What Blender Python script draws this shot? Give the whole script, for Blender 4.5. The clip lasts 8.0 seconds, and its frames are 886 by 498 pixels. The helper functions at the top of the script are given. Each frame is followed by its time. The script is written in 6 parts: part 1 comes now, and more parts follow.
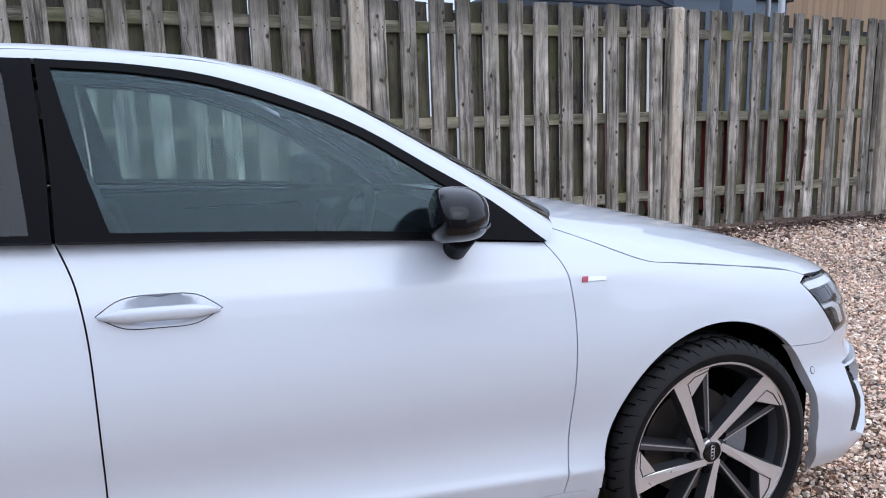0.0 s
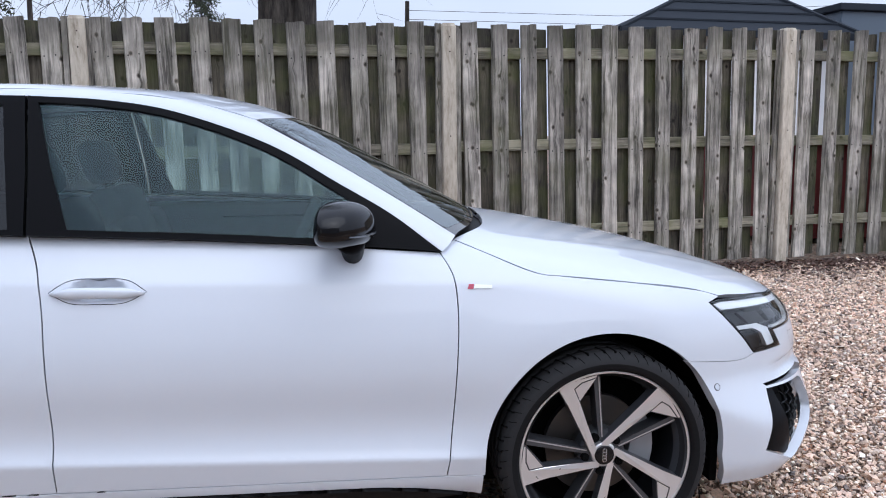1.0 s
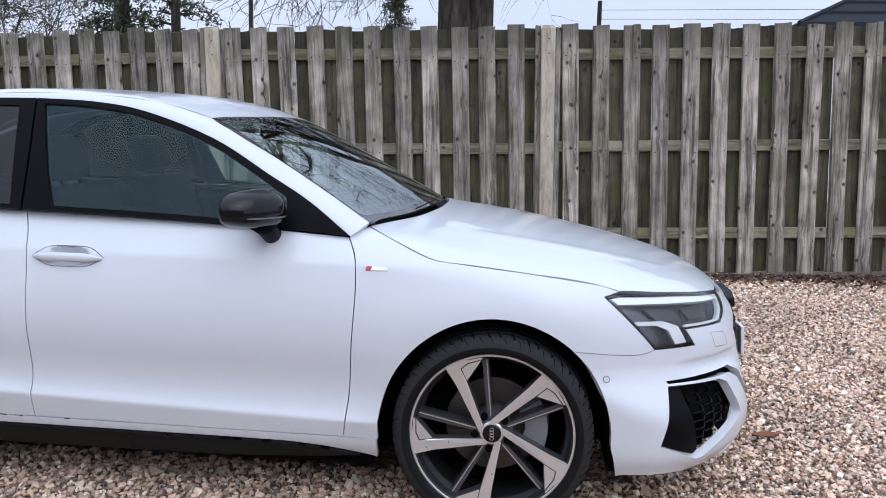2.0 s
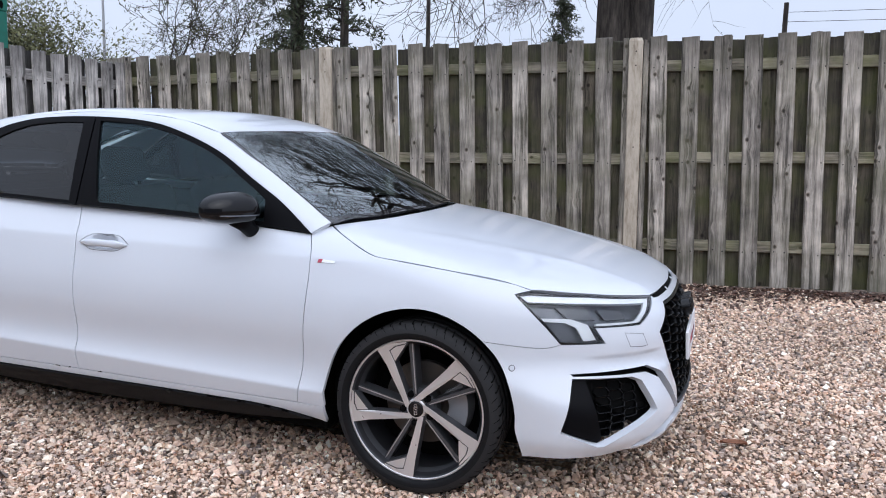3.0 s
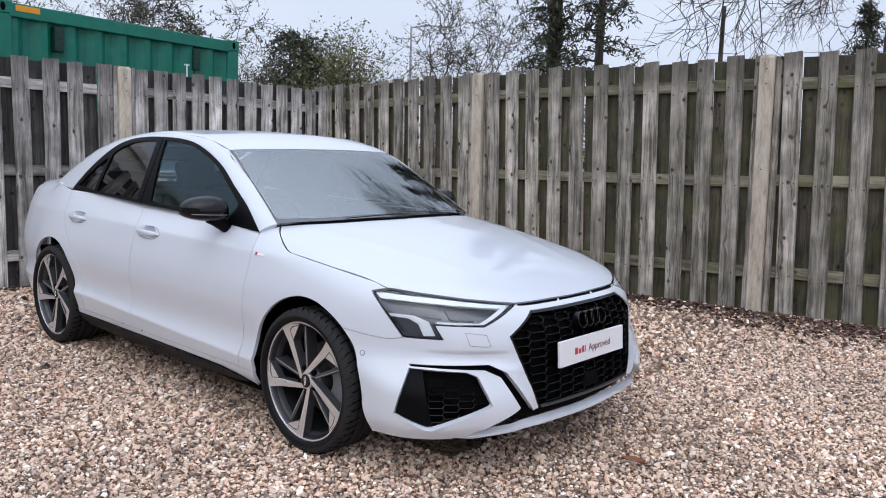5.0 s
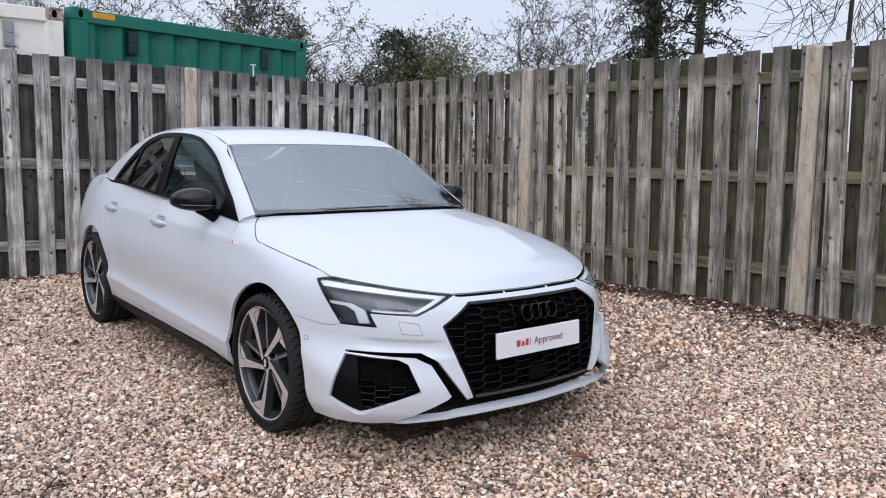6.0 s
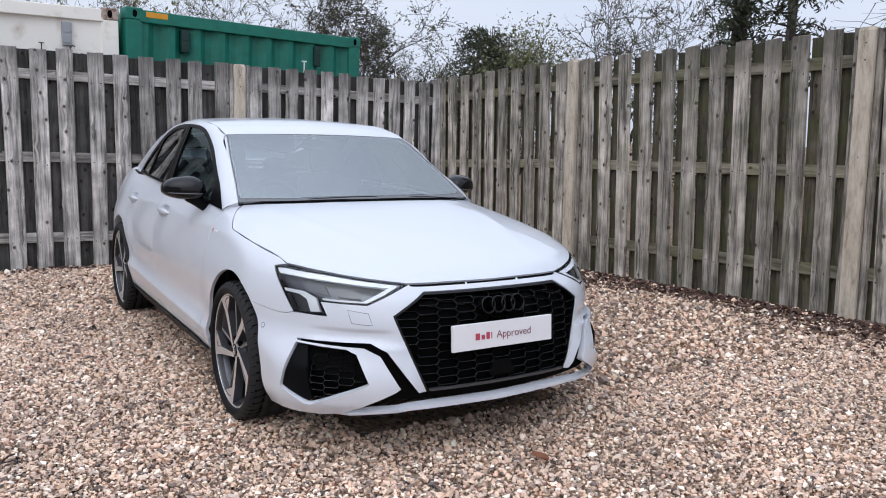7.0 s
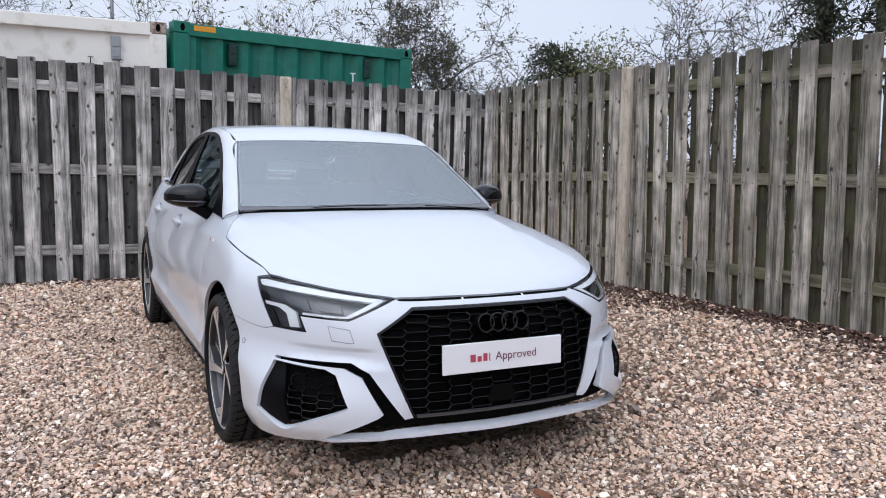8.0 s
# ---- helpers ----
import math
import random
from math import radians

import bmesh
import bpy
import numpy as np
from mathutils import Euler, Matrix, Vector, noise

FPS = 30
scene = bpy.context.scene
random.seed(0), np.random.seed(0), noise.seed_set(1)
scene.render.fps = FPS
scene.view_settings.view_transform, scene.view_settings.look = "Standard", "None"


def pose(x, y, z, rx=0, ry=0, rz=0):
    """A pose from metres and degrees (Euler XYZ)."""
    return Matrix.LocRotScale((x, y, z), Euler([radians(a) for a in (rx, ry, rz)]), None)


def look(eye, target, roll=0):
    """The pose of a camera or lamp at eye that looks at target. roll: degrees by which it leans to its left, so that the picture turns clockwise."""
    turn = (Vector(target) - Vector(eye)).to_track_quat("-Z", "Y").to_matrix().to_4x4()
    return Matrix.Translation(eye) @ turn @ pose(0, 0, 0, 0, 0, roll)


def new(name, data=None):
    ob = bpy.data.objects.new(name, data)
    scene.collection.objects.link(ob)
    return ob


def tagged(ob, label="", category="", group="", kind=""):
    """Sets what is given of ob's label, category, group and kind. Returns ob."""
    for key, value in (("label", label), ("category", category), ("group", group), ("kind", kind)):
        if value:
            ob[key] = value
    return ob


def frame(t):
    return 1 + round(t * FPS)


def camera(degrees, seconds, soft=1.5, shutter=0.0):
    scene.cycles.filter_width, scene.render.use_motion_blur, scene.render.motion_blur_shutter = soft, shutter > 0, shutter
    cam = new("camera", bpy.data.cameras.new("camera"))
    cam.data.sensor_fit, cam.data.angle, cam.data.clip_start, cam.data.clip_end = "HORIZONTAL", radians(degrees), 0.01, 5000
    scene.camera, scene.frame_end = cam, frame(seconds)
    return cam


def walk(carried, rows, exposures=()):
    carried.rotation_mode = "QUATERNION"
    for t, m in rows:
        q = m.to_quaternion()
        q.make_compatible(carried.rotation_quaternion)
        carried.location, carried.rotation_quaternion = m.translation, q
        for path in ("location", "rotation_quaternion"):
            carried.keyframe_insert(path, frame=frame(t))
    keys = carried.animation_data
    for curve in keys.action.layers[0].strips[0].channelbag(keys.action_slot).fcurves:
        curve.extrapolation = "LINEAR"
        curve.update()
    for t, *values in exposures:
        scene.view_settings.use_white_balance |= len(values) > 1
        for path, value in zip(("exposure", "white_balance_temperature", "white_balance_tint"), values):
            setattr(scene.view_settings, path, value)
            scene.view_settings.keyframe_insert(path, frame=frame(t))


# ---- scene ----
cam = camera(58.1, 8.0, soft=1.0)
PATH = [
    (0, (-1.456, -2.579, 1.251), (-0.759, -0.733, 0.921), 0.2),
    (0.5, (-1.125, -2.858, 1.248), (-0.616, -0.948, 0.948), 0.4),
    (1, (-0.812, -3.066, 1.274), (-0.532, -1.106, 0.989), 0.6),
    (1.5, (-0.373, -3.188, 1.271), (-0.346, -1.209, 0.983), 0.9),
    (3, (1.028, -3.494, 1.319), (0.363, -1.628, 1.038), 1.3),
    (3.5, (1.451, -3.458, 1.347), (0.594, -1.67, 1.08), 1.5),
    (4, (1.888, -3.304, 1.36), (0.852, -1.613, 1.102), 1.6),
    (4.5, (2.322, -3.184, 1.362), (1.13, -1.599, 1.11), 1.7),
    (6, (3.303, -2.536, 1.38), (1.774, -1.277, 1.107), 1.7),
    (6.5, (3.464, -2.277, 1.365), (1.857, -1.119, 1.09), 1.5),
    (7, (3.561, -1.993, 1.33), (1.889, -0.932, 1.052), 1.5),
    (7.5, (3.599, -1.734, 1.326), (1.87, -0.764, 1.062), 1.3),
    (8, (3.455, -1.547, 1.265), (1.681, -0.654, 1.029), 1.3),
]
walk(cam, [(t, look(eye, target, roll)) for t, eye, target, roll in PATH],
     [(0, 0.17, 5680, 10), (1.5, 0.17, 5830, 10), (3.5, 0.13, 5950, 10), (5, 0.07, 6030, 10), (6.5, 0.06, 6130, 10), (8, 0.07, 6080, 10)])

# ---- light: an overcast day ----
world = bpy.data.worlds.new("overcast_sky")
scene.world = world
world.use_nodes = True
wn, wl = world.node_tree.nodes, world.node_tree.links
sky = wn.new("ShaderNodeTexSky")
sky.sky_type, sky.sun_disc, sky.sun_elevation, sky.sun_rotation = "NISHITA", False, radians(48), radians(150)
sky.dust_density, sky.air_density = 4.0, 1.0
grey = wn.new("ShaderNodeHueSaturation")
grey.inputs["Saturation"].default_value, grey.inputs["Value"].default_value = 0.35, 0.13
cloud, cramp, cmix = wn.new("ShaderNodeTexNoise"), wn.new("ShaderNodeValToRGB"), wn.new("ShaderNodeMix")
cloud.inputs["Scale"].default_value, cloud.inputs["Detail"].default_value = 2.2, 5.0
cramp.color_ramp.elements[0].position, cramp.color_ramp.elements[1].position = 0.3, 0.75
cramp.color_ramp.elements[0].color, cramp.color_ramp.elements[1].color = (0.70, 0.75, 0.89, 1), (0.875, 0.91, 0.995, 1)
cmix.data_type, cmix.inputs["Factor"].default_value = "RGBA", 0.82
wl.new(sky.outputs["Color"], grey.inputs["Color"])
wl.new(cloud.outputs["Fac"], cramp.inputs["Fac"])
wl.new(grey.outputs["Color"], cmix.inputs["A"])
wl.new(cramp.outputs["Color"], cmix.inputs["B"])
# an overcast sky is brighter overhead than at the horizon
way, split, rise = wn.new("ShaderNodeTexCoord"), wn.new("ShaderNodeSeparateXYZ"), wn.new("ShaderNodeMapRange")
rise.inputs["To Min"].default_value, rise.inputs["To Max"].default_value = 0.96, 1.80
wl.new(way.outputs["Generated"], split.inputs[0])
steep = wn.new("ShaderNodeMath")
steep.operation, steep.inputs[1].default_value, steep.use_clamp = "POWER", 1.8, True
wl.new(split.outputs["Z"], steep.inputs[0])
wl.new(steep.outputs[0], rise.inputs["Value"])
wl.new(rise.outputs[0], wn["Background"].inputs["Strength"])
wl.new(cmix.outputs["Result"], wn["Background"].inputs["Color"])
sun = new("sun", bpy.data.lights.new("sun", "SUN"))
sun.data.energy, sun.data.angle, sun.data.color = 0.7, radians(70), (1.0, 0.97, 0.93)
sun.matrix_world = look((2.5, -5.0, 6.5), (0, 0, 0))
# ---- materials ----
def material(name, base, rough=0.5, metal=0.0, **more):
    m = bpy.data.materials.new(name)
    m.use_nodes = True
    b = m.node_tree.nodes["Principled BSDF"]
    b.inputs["Base Color"].default_value = (*base, 1)
    b.inputs["Roughness"].default_value, b.inputs["Metallic"].default_value = rough, metal
    for key, value in more.items():
        b.inputs[key.replace("_", " ")].default_value = value
    return m


def node(m, kind, links=(), **values):
    """Adds a node; values set its inputs, links are (input, other node, its output)."""
    n = m.node_tree.nodes.new("ShaderNode" + kind)
    for key, value in values.items():
        n.inputs[key.replace("_", " ")].default_value = value
    for key, other, out in links:
        m.node_tree.links.new(other.outputs[out], n.inputs[key])
    return n


def stops(n, *rows):
    r = n.color_ramp
    while len(r.elements) < len(rows):
        r.elements.new(0.5)
    for e, (at, colour) in zip(r.elements, rows):
        e.position, e.color = at, (*colour, 1)
    return n


def into(m, n, out, key):
    m.node_tree.links.new(n.outputs[out], m.node_tree.nodes["Principled BSDF"].inputs[key])


def rough_bump(m, scale, strength, distance=0.002, rough=None, detail=4.0):
    c = node(m, "TexCoord")
    n = node(m, "TexNoise", [("Vector", c, "Object")], Scale=scale, Detail=detail)
    b = node(m, "Bump", [("Height", n, "Fac")], Strength=strength, Distance=distance)
    into(m, b, "Normal", "Normal")
    if rough:
        r = node(m, "MapRange", [("Value", n, "Fac")], To_Min=rough[0], To_Max=rough[1])
        into(m, r, "Result", "Roughness")
    return n


white_paint = material("white_paint", (0.650, 0.675, 0.724), 0.32, 0.0, Specular_IOR_Level=0.25, Coat_Weight=0.85, Coat_Roughness=0.02, Coat_IOR=1.5)
glazed_black = material("glazed_black", (0.012, 0.012, 0.014), 0.03, IOR=2.3)
gloss_black = material("gloss_black", (0.004, 0.004, 0.005), 0.08, Specular_IOR_Level=0.34)
trim_black = material("trim_black", (0.004, 0.004, 0.005), 0.4, Specular_IOR_Level=0.07)
rough_bump(trim_black, 900, 0.05)
plastic_black = material("plastic_black", (0.007, 0.007, 0.008), 0.5, Specular_IOR_Level=0.15)
grille_black = material("grille_black", (0.003, 0.003, 0.0035), 0.26, Specular_IOR_Level=0.36)
rough_bump(plastic_black, 500, 0.15, rough=(0.42, 0.62))
deep_black = material("deep_black", (0.003, 0.003, 0.003), 0.9, Specular_IOR_Level=0.08)
rubber = material("rubber", (0.006, 0.006, 0.007), 0.62, Specular_IOR_Level=0.2)
rough_bump(rubber, 120, 0.25, rough=(0.5, 0.75))
alloy = material("machined_alloy", (0.74, 0.725, 0.72), 0.30, 0.7)
rough_bump(alloy, 40, 0.03, rough=(0.24, 0.36))
lip_alloy = material("rim_alloy", (0.52, 0.50, 0.49), 0.42, 0.55)
dark_alloy = material("anthracite_alloy", (0.09, 0.092, 0.10), 0.32, 0.5)
barrel_black = material("wheel_barrel", (0.022, 0.022, 0.025), 0.4, 0.2)
steel = material("brake_steel", (0.10, 0.092, 0.085), 0.45, 0.8)
chrome = material("chrome", (0.8, 0.8, 0.82), 0.12, 1.0)
lamp_grey = material("lamp_grey", (0.13, 0.135, 0.15), 0.25, 0.6)
lamp_white = material("lamp_white", (0.93, 0.95, 0.97), 0.2, Coat_Weight=0.5)
plate_white = material("plate_white", (0.82, 0.82, 0.84), 0.35)
red_print = material("red_print", (0.46, 0.06, 0.10), 0.4)
grey_print = material("grey_print", (0.12, 0.12, 0.14), 0.4)
seat_cloth = material("seat_cloth", (0.035, 0.036, 0.04), 0.85)
rough_bump(seat_cloth, 30, 0.1)
# dashboard grain, its grey raised to give the hazy glow low in the windscreen
dash_top = material("dash_haze_grain", (0.11, 0.112, 0.118), 0.5)
rough_bump(dash_top, 60, 0.1)
cabin = material("cabin_plastic", (0.03, 0.031, 0.034), 0.6)
rough_bump(cabin, 25, 0.05)


def pane(name, tint, ior=1.8, gloss=(1.0, 1.0, 1.0)):
    m = bpy.data.materials.new(name)
    m.use_nodes = True
    nt = m.node_tree
    nt.nodes.remove(nt.nodes["Principled BSDF"])
    t, g = node(m, "BsdfTransparent", Color=(*tint, 1)), node(m, "BsdfGlossy", Roughness=0.01, Color=(*gloss, 1))
    f = node(m, "Fresnel", IOR=ior)
    mix = node(m, "MixShader", [("Fac", f, "Fac")])
    nt.links.new(t.outputs[0], mix.inputs[1])
    nt.links.new(g.outputs[0], mix.inputs[2])
    nt.links.new(mix.outputs[0], nt.nodes["Material Output"].inputs["Surface"])
    return m


screen_glass = pane("windscreen_glass", (0.66, 0.77, 0.78), 3.7, (0.92, 0.98, 1.0))
front_glass = pane("tinted_glass", (0.66, 0.80, 0.81), 1.7, (0.46, 0.60, 0.64))
privacy_glass = pane("privacy_glass", (0.09, 0.10, 0.11), 1.5)
lens_glass = pane("lamp_lens", (0.95, 0.96, 0.97), 1.5)


def wood_material(name, light, dark, moss, moss_amount, top_stain=0.62):
    m = material(name, light, 0.85)
    c, info = node(m, "TexCoord"), node(m, "ObjectInfo")
    shift = node(m, "Combine" + "XYZ", [("X", info, "Random"), ("Z", info, "Random")])
    far = node(m, "VectorMath")
    far.operation = "SCALE"
    far.inputs["Scale"].default_value = 37.0
    m.node_tree.links.new(shift.outputs[0], far.inputs[0])
    at = node(m, "VectorMath", [(0, c, "Object"), (1, far, 0)])
    knot_at = node(m, "Mapping", [("Vector", at, 0)], Scale=(1.0, 0.0, 0.8), Rotation=(math.pi / 2, 0, 0))
    knots = node(m, "TexVoronoi", [("Vector", knot_at, 0)], Scale=5.2)
    knots.voronoi_dimensions = "2D"
    chosen = node(m, "SeparateColor", [("Color", knots, "Color")])
    here = node(m, "Math", [(0, chosen, 0)])
    here.operation, here.inputs[1].default_value = "GREATER_THAN", 0.4
    much = node(m, "Math", [(0, here, 0)])
    much.operation, much.inputs[1].default_value = "MULTIPLY", 0.92
    aside = node(m, "MapRange", [("Value", knots, "Distance")], From_Min=0.02, From_Max=0.26, To_Min=0.016, To_Max=0.0)
    bent = node(m, "Combine" + "XYZ", [("X", aside, 0)])
    flow = node(m, "VectorMath", [(0, at, 0), (1, bent, 0)])
    long = node(m, "Mapping", [("Vector", flow, 0)], Scale=(1.0, 1.0, 0.05))
    grain = node(m, "TexNoise", [("Vector", long, 0)], Scale=70.0, Detail=6.0, Roughness=0.7, Distortion=0.5)
    broad = node(m, "TexNoise", [("Vector", at, 0)], Scale=3.2, Detail=4.0)
    streak = node(m, "TexNoise", [("Vector", long, 0)], Scale=22.0, Detail=3.0)
    tone = node(m, "Math", [(0, grain, "Fac"), (1, streak, "Fac")])
    tone.operation = "ADD"
    col = stops(node(m, "ValToRGB", [("Fac", tone, 0)]), (0.72, dark), (0.98, tuple((a + b) / 2 for a, b in zip(light, dark))), (1.0, light))
    col.color_ramp.elements[0].position, col.color_ramp.elements[1].position, col.color_ramp.elements[2].position = 0.40, 0.49, 0.585
    half = node(m, "Math", [(0, tone, 0)])
    half.operation, half.inputs[1].default_value = "MULTIPLY", 0.5
    m.node_tree.links.new(half.outputs[0], col.inputs["Fac"])
    each = node(m, "MapRange", [("Value", info, "Random")], To_Min=0.68, To_Max=1.28)
    cloudy = node(m, "TexNoise", [("Vector", knot_at, 0)], Scale=5.5, Detail=3.0)
    patch = node(m, "MapRange", [("Value", cloudy, "Fac")], From_Min=0.35, From_Max=0.65, To_Min=0.62, To_Max=1.22)
    both = node(m, "Math", [(0, each, 0), (1, patch, 0)])
    both.operation = "MULTIPLY"
    tint = node(m, "HueSaturation", [("Color", col, 0), ("Value", both, 0)])
    kr = stops(node(m, "ValToRGB", [("Fac", knots, "Distance")]), (0.035, (0.05, 0.042, 0.036)), (0.055, (0.35, 0.3, 0.26)), (0.10, (1, 1, 1)))
    km = node(m, "Mix", [])
    km.data_type, km.blend_type = "RGBA", "MULTIPLY"
    m.node_tree.links.new(much.outputs[0], km.inputs["Factor"])
    m.node_tree.links.new(tint.outputs[0], km.inputs["A"])
    m.node_tree.links.new(kr.outputs[0], km.inputs["B"])
    mr = stops(node(m, "ValToRGB", [("Fac", broad, "Fac")]), (0.42, (0, 0, 0)), (0.75, (moss_amount,) * 3))
    mm = node(m, "Mix", [("Factor", mr, 0)])
    mm.data_type = "RGBA"
    m.node_tree.links.new(km.outputs["Result"], mm.inputs["A"])
    mm.inputs["B"].default_value = (*moss, 1)
    high = node(m, "SeparateXYZ", [("Vector", c, "Object")])
    wander = node(m, "MapRange", [("Value", streak, "Fac")], From_Min=0.35, From_Max=0.65, To_Min=-0.22, To_Max=0.14)
    edge = node(m, "Math", [(0, high, "Z"), (1, wander, 0)])
    stain = node(m, "MapRange", [("Value", edge, 0)], From_Min=1.85, From_Max=2.2, To_Min=0.0, To_Max=top_stain)
    sm = node(m, "Mix", [("Factor", stain, 0)])
    sm.data_type = "RGBA"
    m.node_tree.links.new(mm.outputs["Result"], sm.inputs["A"])
    sm.inputs["B"].default_value = (*(v * 0.5 for v in dark), 1)
    into(m, sm, "Result", "Base Color")
    b = node(m, "Bump", [("Height", grain, "Fac")], Strength=1.0, Distance=0.006)
    into(m, b, "Normal", "Normal")
    return m


board_wood = wood_material("weathered_board", (0.54, 0.487, 0.425), (0.076, 0.068, 0.057), (0.17, 0.165, 0.09), 0.42)
# recessed boards: mossy wood, its colour also darkened for the shade behind the front boards
back_wood = wood_material("shaded_mossy_board", (0.135, 0.115, 0.083), (0.026, 0.022, 0.017), (0.078, 0.084, 0.026), 0.95)
# side fence: greyer wood, its colour lightened for the stronger light on that face
grey_board_wood = wood_material("lit_grey_board", (0.74, 0.70, 0.66), (0.13, 0.123, 0.117), (0.20, 0.19, 0.15), 0.3)
# side fence's recessed boards: grey wood with the gap shade put into its colour
grey_back_wood = wood_material("shaded_grey_back_board", (0.11, 0.104, 0.10), (0.024, 0.022, 0.021), (0.06, 0.06, 0.045), 0.4)
grey_rail_wood = wood_material("silvered_rail", (0.62, 0.59, 0.56), (0.14, 0.13, 0.12), (0.2, 0.19, 0.15), 0.3, 0.0)
rail_wood = wood_material("mossy_rail", (0.28, 0.25, 0.19), (0.08, 0.072, 0.052), (0.15, 0.155, 0.055), 0.8, 0.0)
nail = material("rusty_nail", (0.012, 0.010, 0.009), 0.7)
concrete = material("post_concrete", (0.5, 0.45, 0.38), 0.9)
cc = node(concrete, "TexCoord")
ci = node(concrete, "ObjectInfo")
cm = node(concrete, "Mapping", [("Vector", cc, "Object")], Scale=(1.0, 1.0, 0.22))
cn = node(concrete, "TexNoise", [("Vector", cm, 0)], Scale=26.0, Detail=7.0, Roughness=0.62)
cp = node(concrete, "TexVoronoi", [("Vector", cc, "Object")], Scale=42.0)
ccol = stops(node(concrete, "ValToRGB", [("Fac", cn, "Fac")]), (0.3, (0.27, 0.22, 0.165)), (0.45, (0.47, 0.405, 0.32)), (0.62, (0.61, 0.54, 0.44)))
cv = node(concrete, "MapRange", [("Value", ci, "Random")], To_Min=0.72, To_Max=1.1)
cpit = stops(node(concrete, "ValToRGB", [("Fac", cp, "Distance")]), (0.06, (0.45, 0.42, 0.4)), (0.16, (1, 1, 1)))
cx = node(concrete, "Mix", [])
cx.data_type, cx.blend_type = "RGBA", "MULTIPLY"
cx.inputs["Factor"].default_value = 0.6
concrete.node_tree.links.new(node(concrete, "HueSaturation", [("Color", ccol, 0), ("Value", cv, 0)]).outputs[0], cx.inputs["A"])
concrete.node_tree.links.new(cpit.outputs[0], cx.inputs["B"])
into(concrete, cx, "Result", "Base Color")
into(concrete, node(concrete, "Bump", [("Height", cn, "Fac")], Strength=0.6, Distance=0.004), 0, "Normal")


def stone_colours(m, source, out):
    r = stops(node(m, "ValToRGB", [("Fac", source, out)]), (0.0, (0.11, 0.095, 0.09)), (0.14, (0.30, 0.225, 0.18)), (0.36, (0.60, 0.45, 0.34)),
              (0.58, (0.68, 0.50, 0.40)), (0.74, (0.40, 0.325, 0.28)), (0.88, (0.76, 0.62, 0.49)), (1.0, (0.84, 0.77, 0.68)))
    return r


pebble = material("pebble", (0.4, 0.35, 0.3), 0.75)
pi = node(pebble, "NewGeometry")
pr = stone_colours(pebble, pi, "Random Per Island")
pn = node(pebble, "TexNoise", [("Vector", node(pebble, "TexCoord"), "Object")], Scale=160.0, Detail=3.0)
pw = node(pebble, "TexNoise", [("Vector", node(pebble, "TexCoord"), "Object")], Scale=0.7, Detail=5.0)
pm = node(pebble, "MapRange", [("Value", pw, "Fac")], From_Min=0.3, From_Max=0.7, To_Min=0.60, To_Max=1.04)
pv = node(pebble, "Math", [(0, pn, "Fac"), (1, pm, 0)])
into(pebble, node(pebble, "HueSaturation", [("Color", pr, 0), ("Value", pv, 0)], Saturation=1.1), 0, "Base Color")

gravel = material("shaded_gravel_bed", (0.4, 0.35, 0.3), 0.85)
gc = node(gravel, "TexCoord")
gv = node(gravel, "TexVoronoi", [("Vector", gc, "Object")], Scale=46.0)
gs = node(gravel, "SeparateColor", [("Color", gv, "Color")])
gr = stone_colours(gravel, gs, 0)
gb = node(gravel, "TexNoise", [("Vector", gc, "Object")], Scale=0.9, Detail=4.0)
# bed dimmed in colour to give the shade in gaps between loose stones
gm = node(gravel, "MapRange", [("Value", gb, "Fac")], To_Min=0.30, To_Max=0.58)
into(gravel, node(gravel, "HueSaturation", [("Color", gr, 0), ("Value", gm, 0)], Saturation=1.45), 0, "Base Color")
gi = node(gravel, "Math", [(0, gv, "Distance")])
gi.operation, gi.inputs[1].default_value = "MULTIPLY", -1.0
into(gravel, node(gravel, "Bump", [("Height", gi, 0)], Strength=1.0, Distance=0.02), 0, "Normal")

green_steel = material("green_container_paint", (0.006, 0.16, 0.11), 0.42)
gn = rough_bump(green_steel, 9, 0.15, 0.003, rough=(0.35, 0.6))
into(green_steel, stops(node(green_steel, "ValToRGB", [("Fac", gn, "Fac")]), (0.3, (0.004, 0.135, 0.09)), (0.7, (0.008, 0.19, 0.13))), 0, "Base Color")
green_vent = material("dark_green_vent", (0.004, 0.03, 0.024), 0.5)
cream_steel = material("cream_container_paint", (0.62, 0.6, 0.56), 0.6)
rn = rough_bump(cream_steel, 5, 0.2, 0.003, detail=8.0)
into(cream_steel, stops(node(cream_steel, "ValToRGB", [("Fac", rn, "Fac")]), (0.24, (0.32, 0.17, 0.10)), (0.30, (0.74, 0.68, 0.58)), (0.46, (0.94, 0.905, 0.83))), 0, "Base Color")
rust = material("rusty_steel", (0.2, 0.1, 0.06), 0.8)
rn2 = rough_bump(rust, 30, 0.4, 0.003, detail=8.0)
into(rust, stops(node(rust, "ValToRGB", [("Fac", rn2, "Fac")]), (0.35, (0.13, 0.06, 0.04)), (0.55, (0.45, 0.36, 0.3))), 0, "Base Color")
yellow_steel = material("yellow_marking", (0.75, 0.33, 0.02), 0.5)
bark = material("bark", (0.05, 0.042, 0.036), 0.9)
bo = node(bark, "Mapping", [("Vector", node(bark, "TexCoord"), "Object")], Scale=(1.0, 1.0, 0.14))
bn = node(bark, "TexNoise", [("Vector", bo, 0)], Scale=9.0, Detail=8.0, Roughness=0.65)
into(bark, node(bark, "Bump", [("Height", bn, "Fac")], Strength=1.0, Distance=0.08), 0, "Normal")
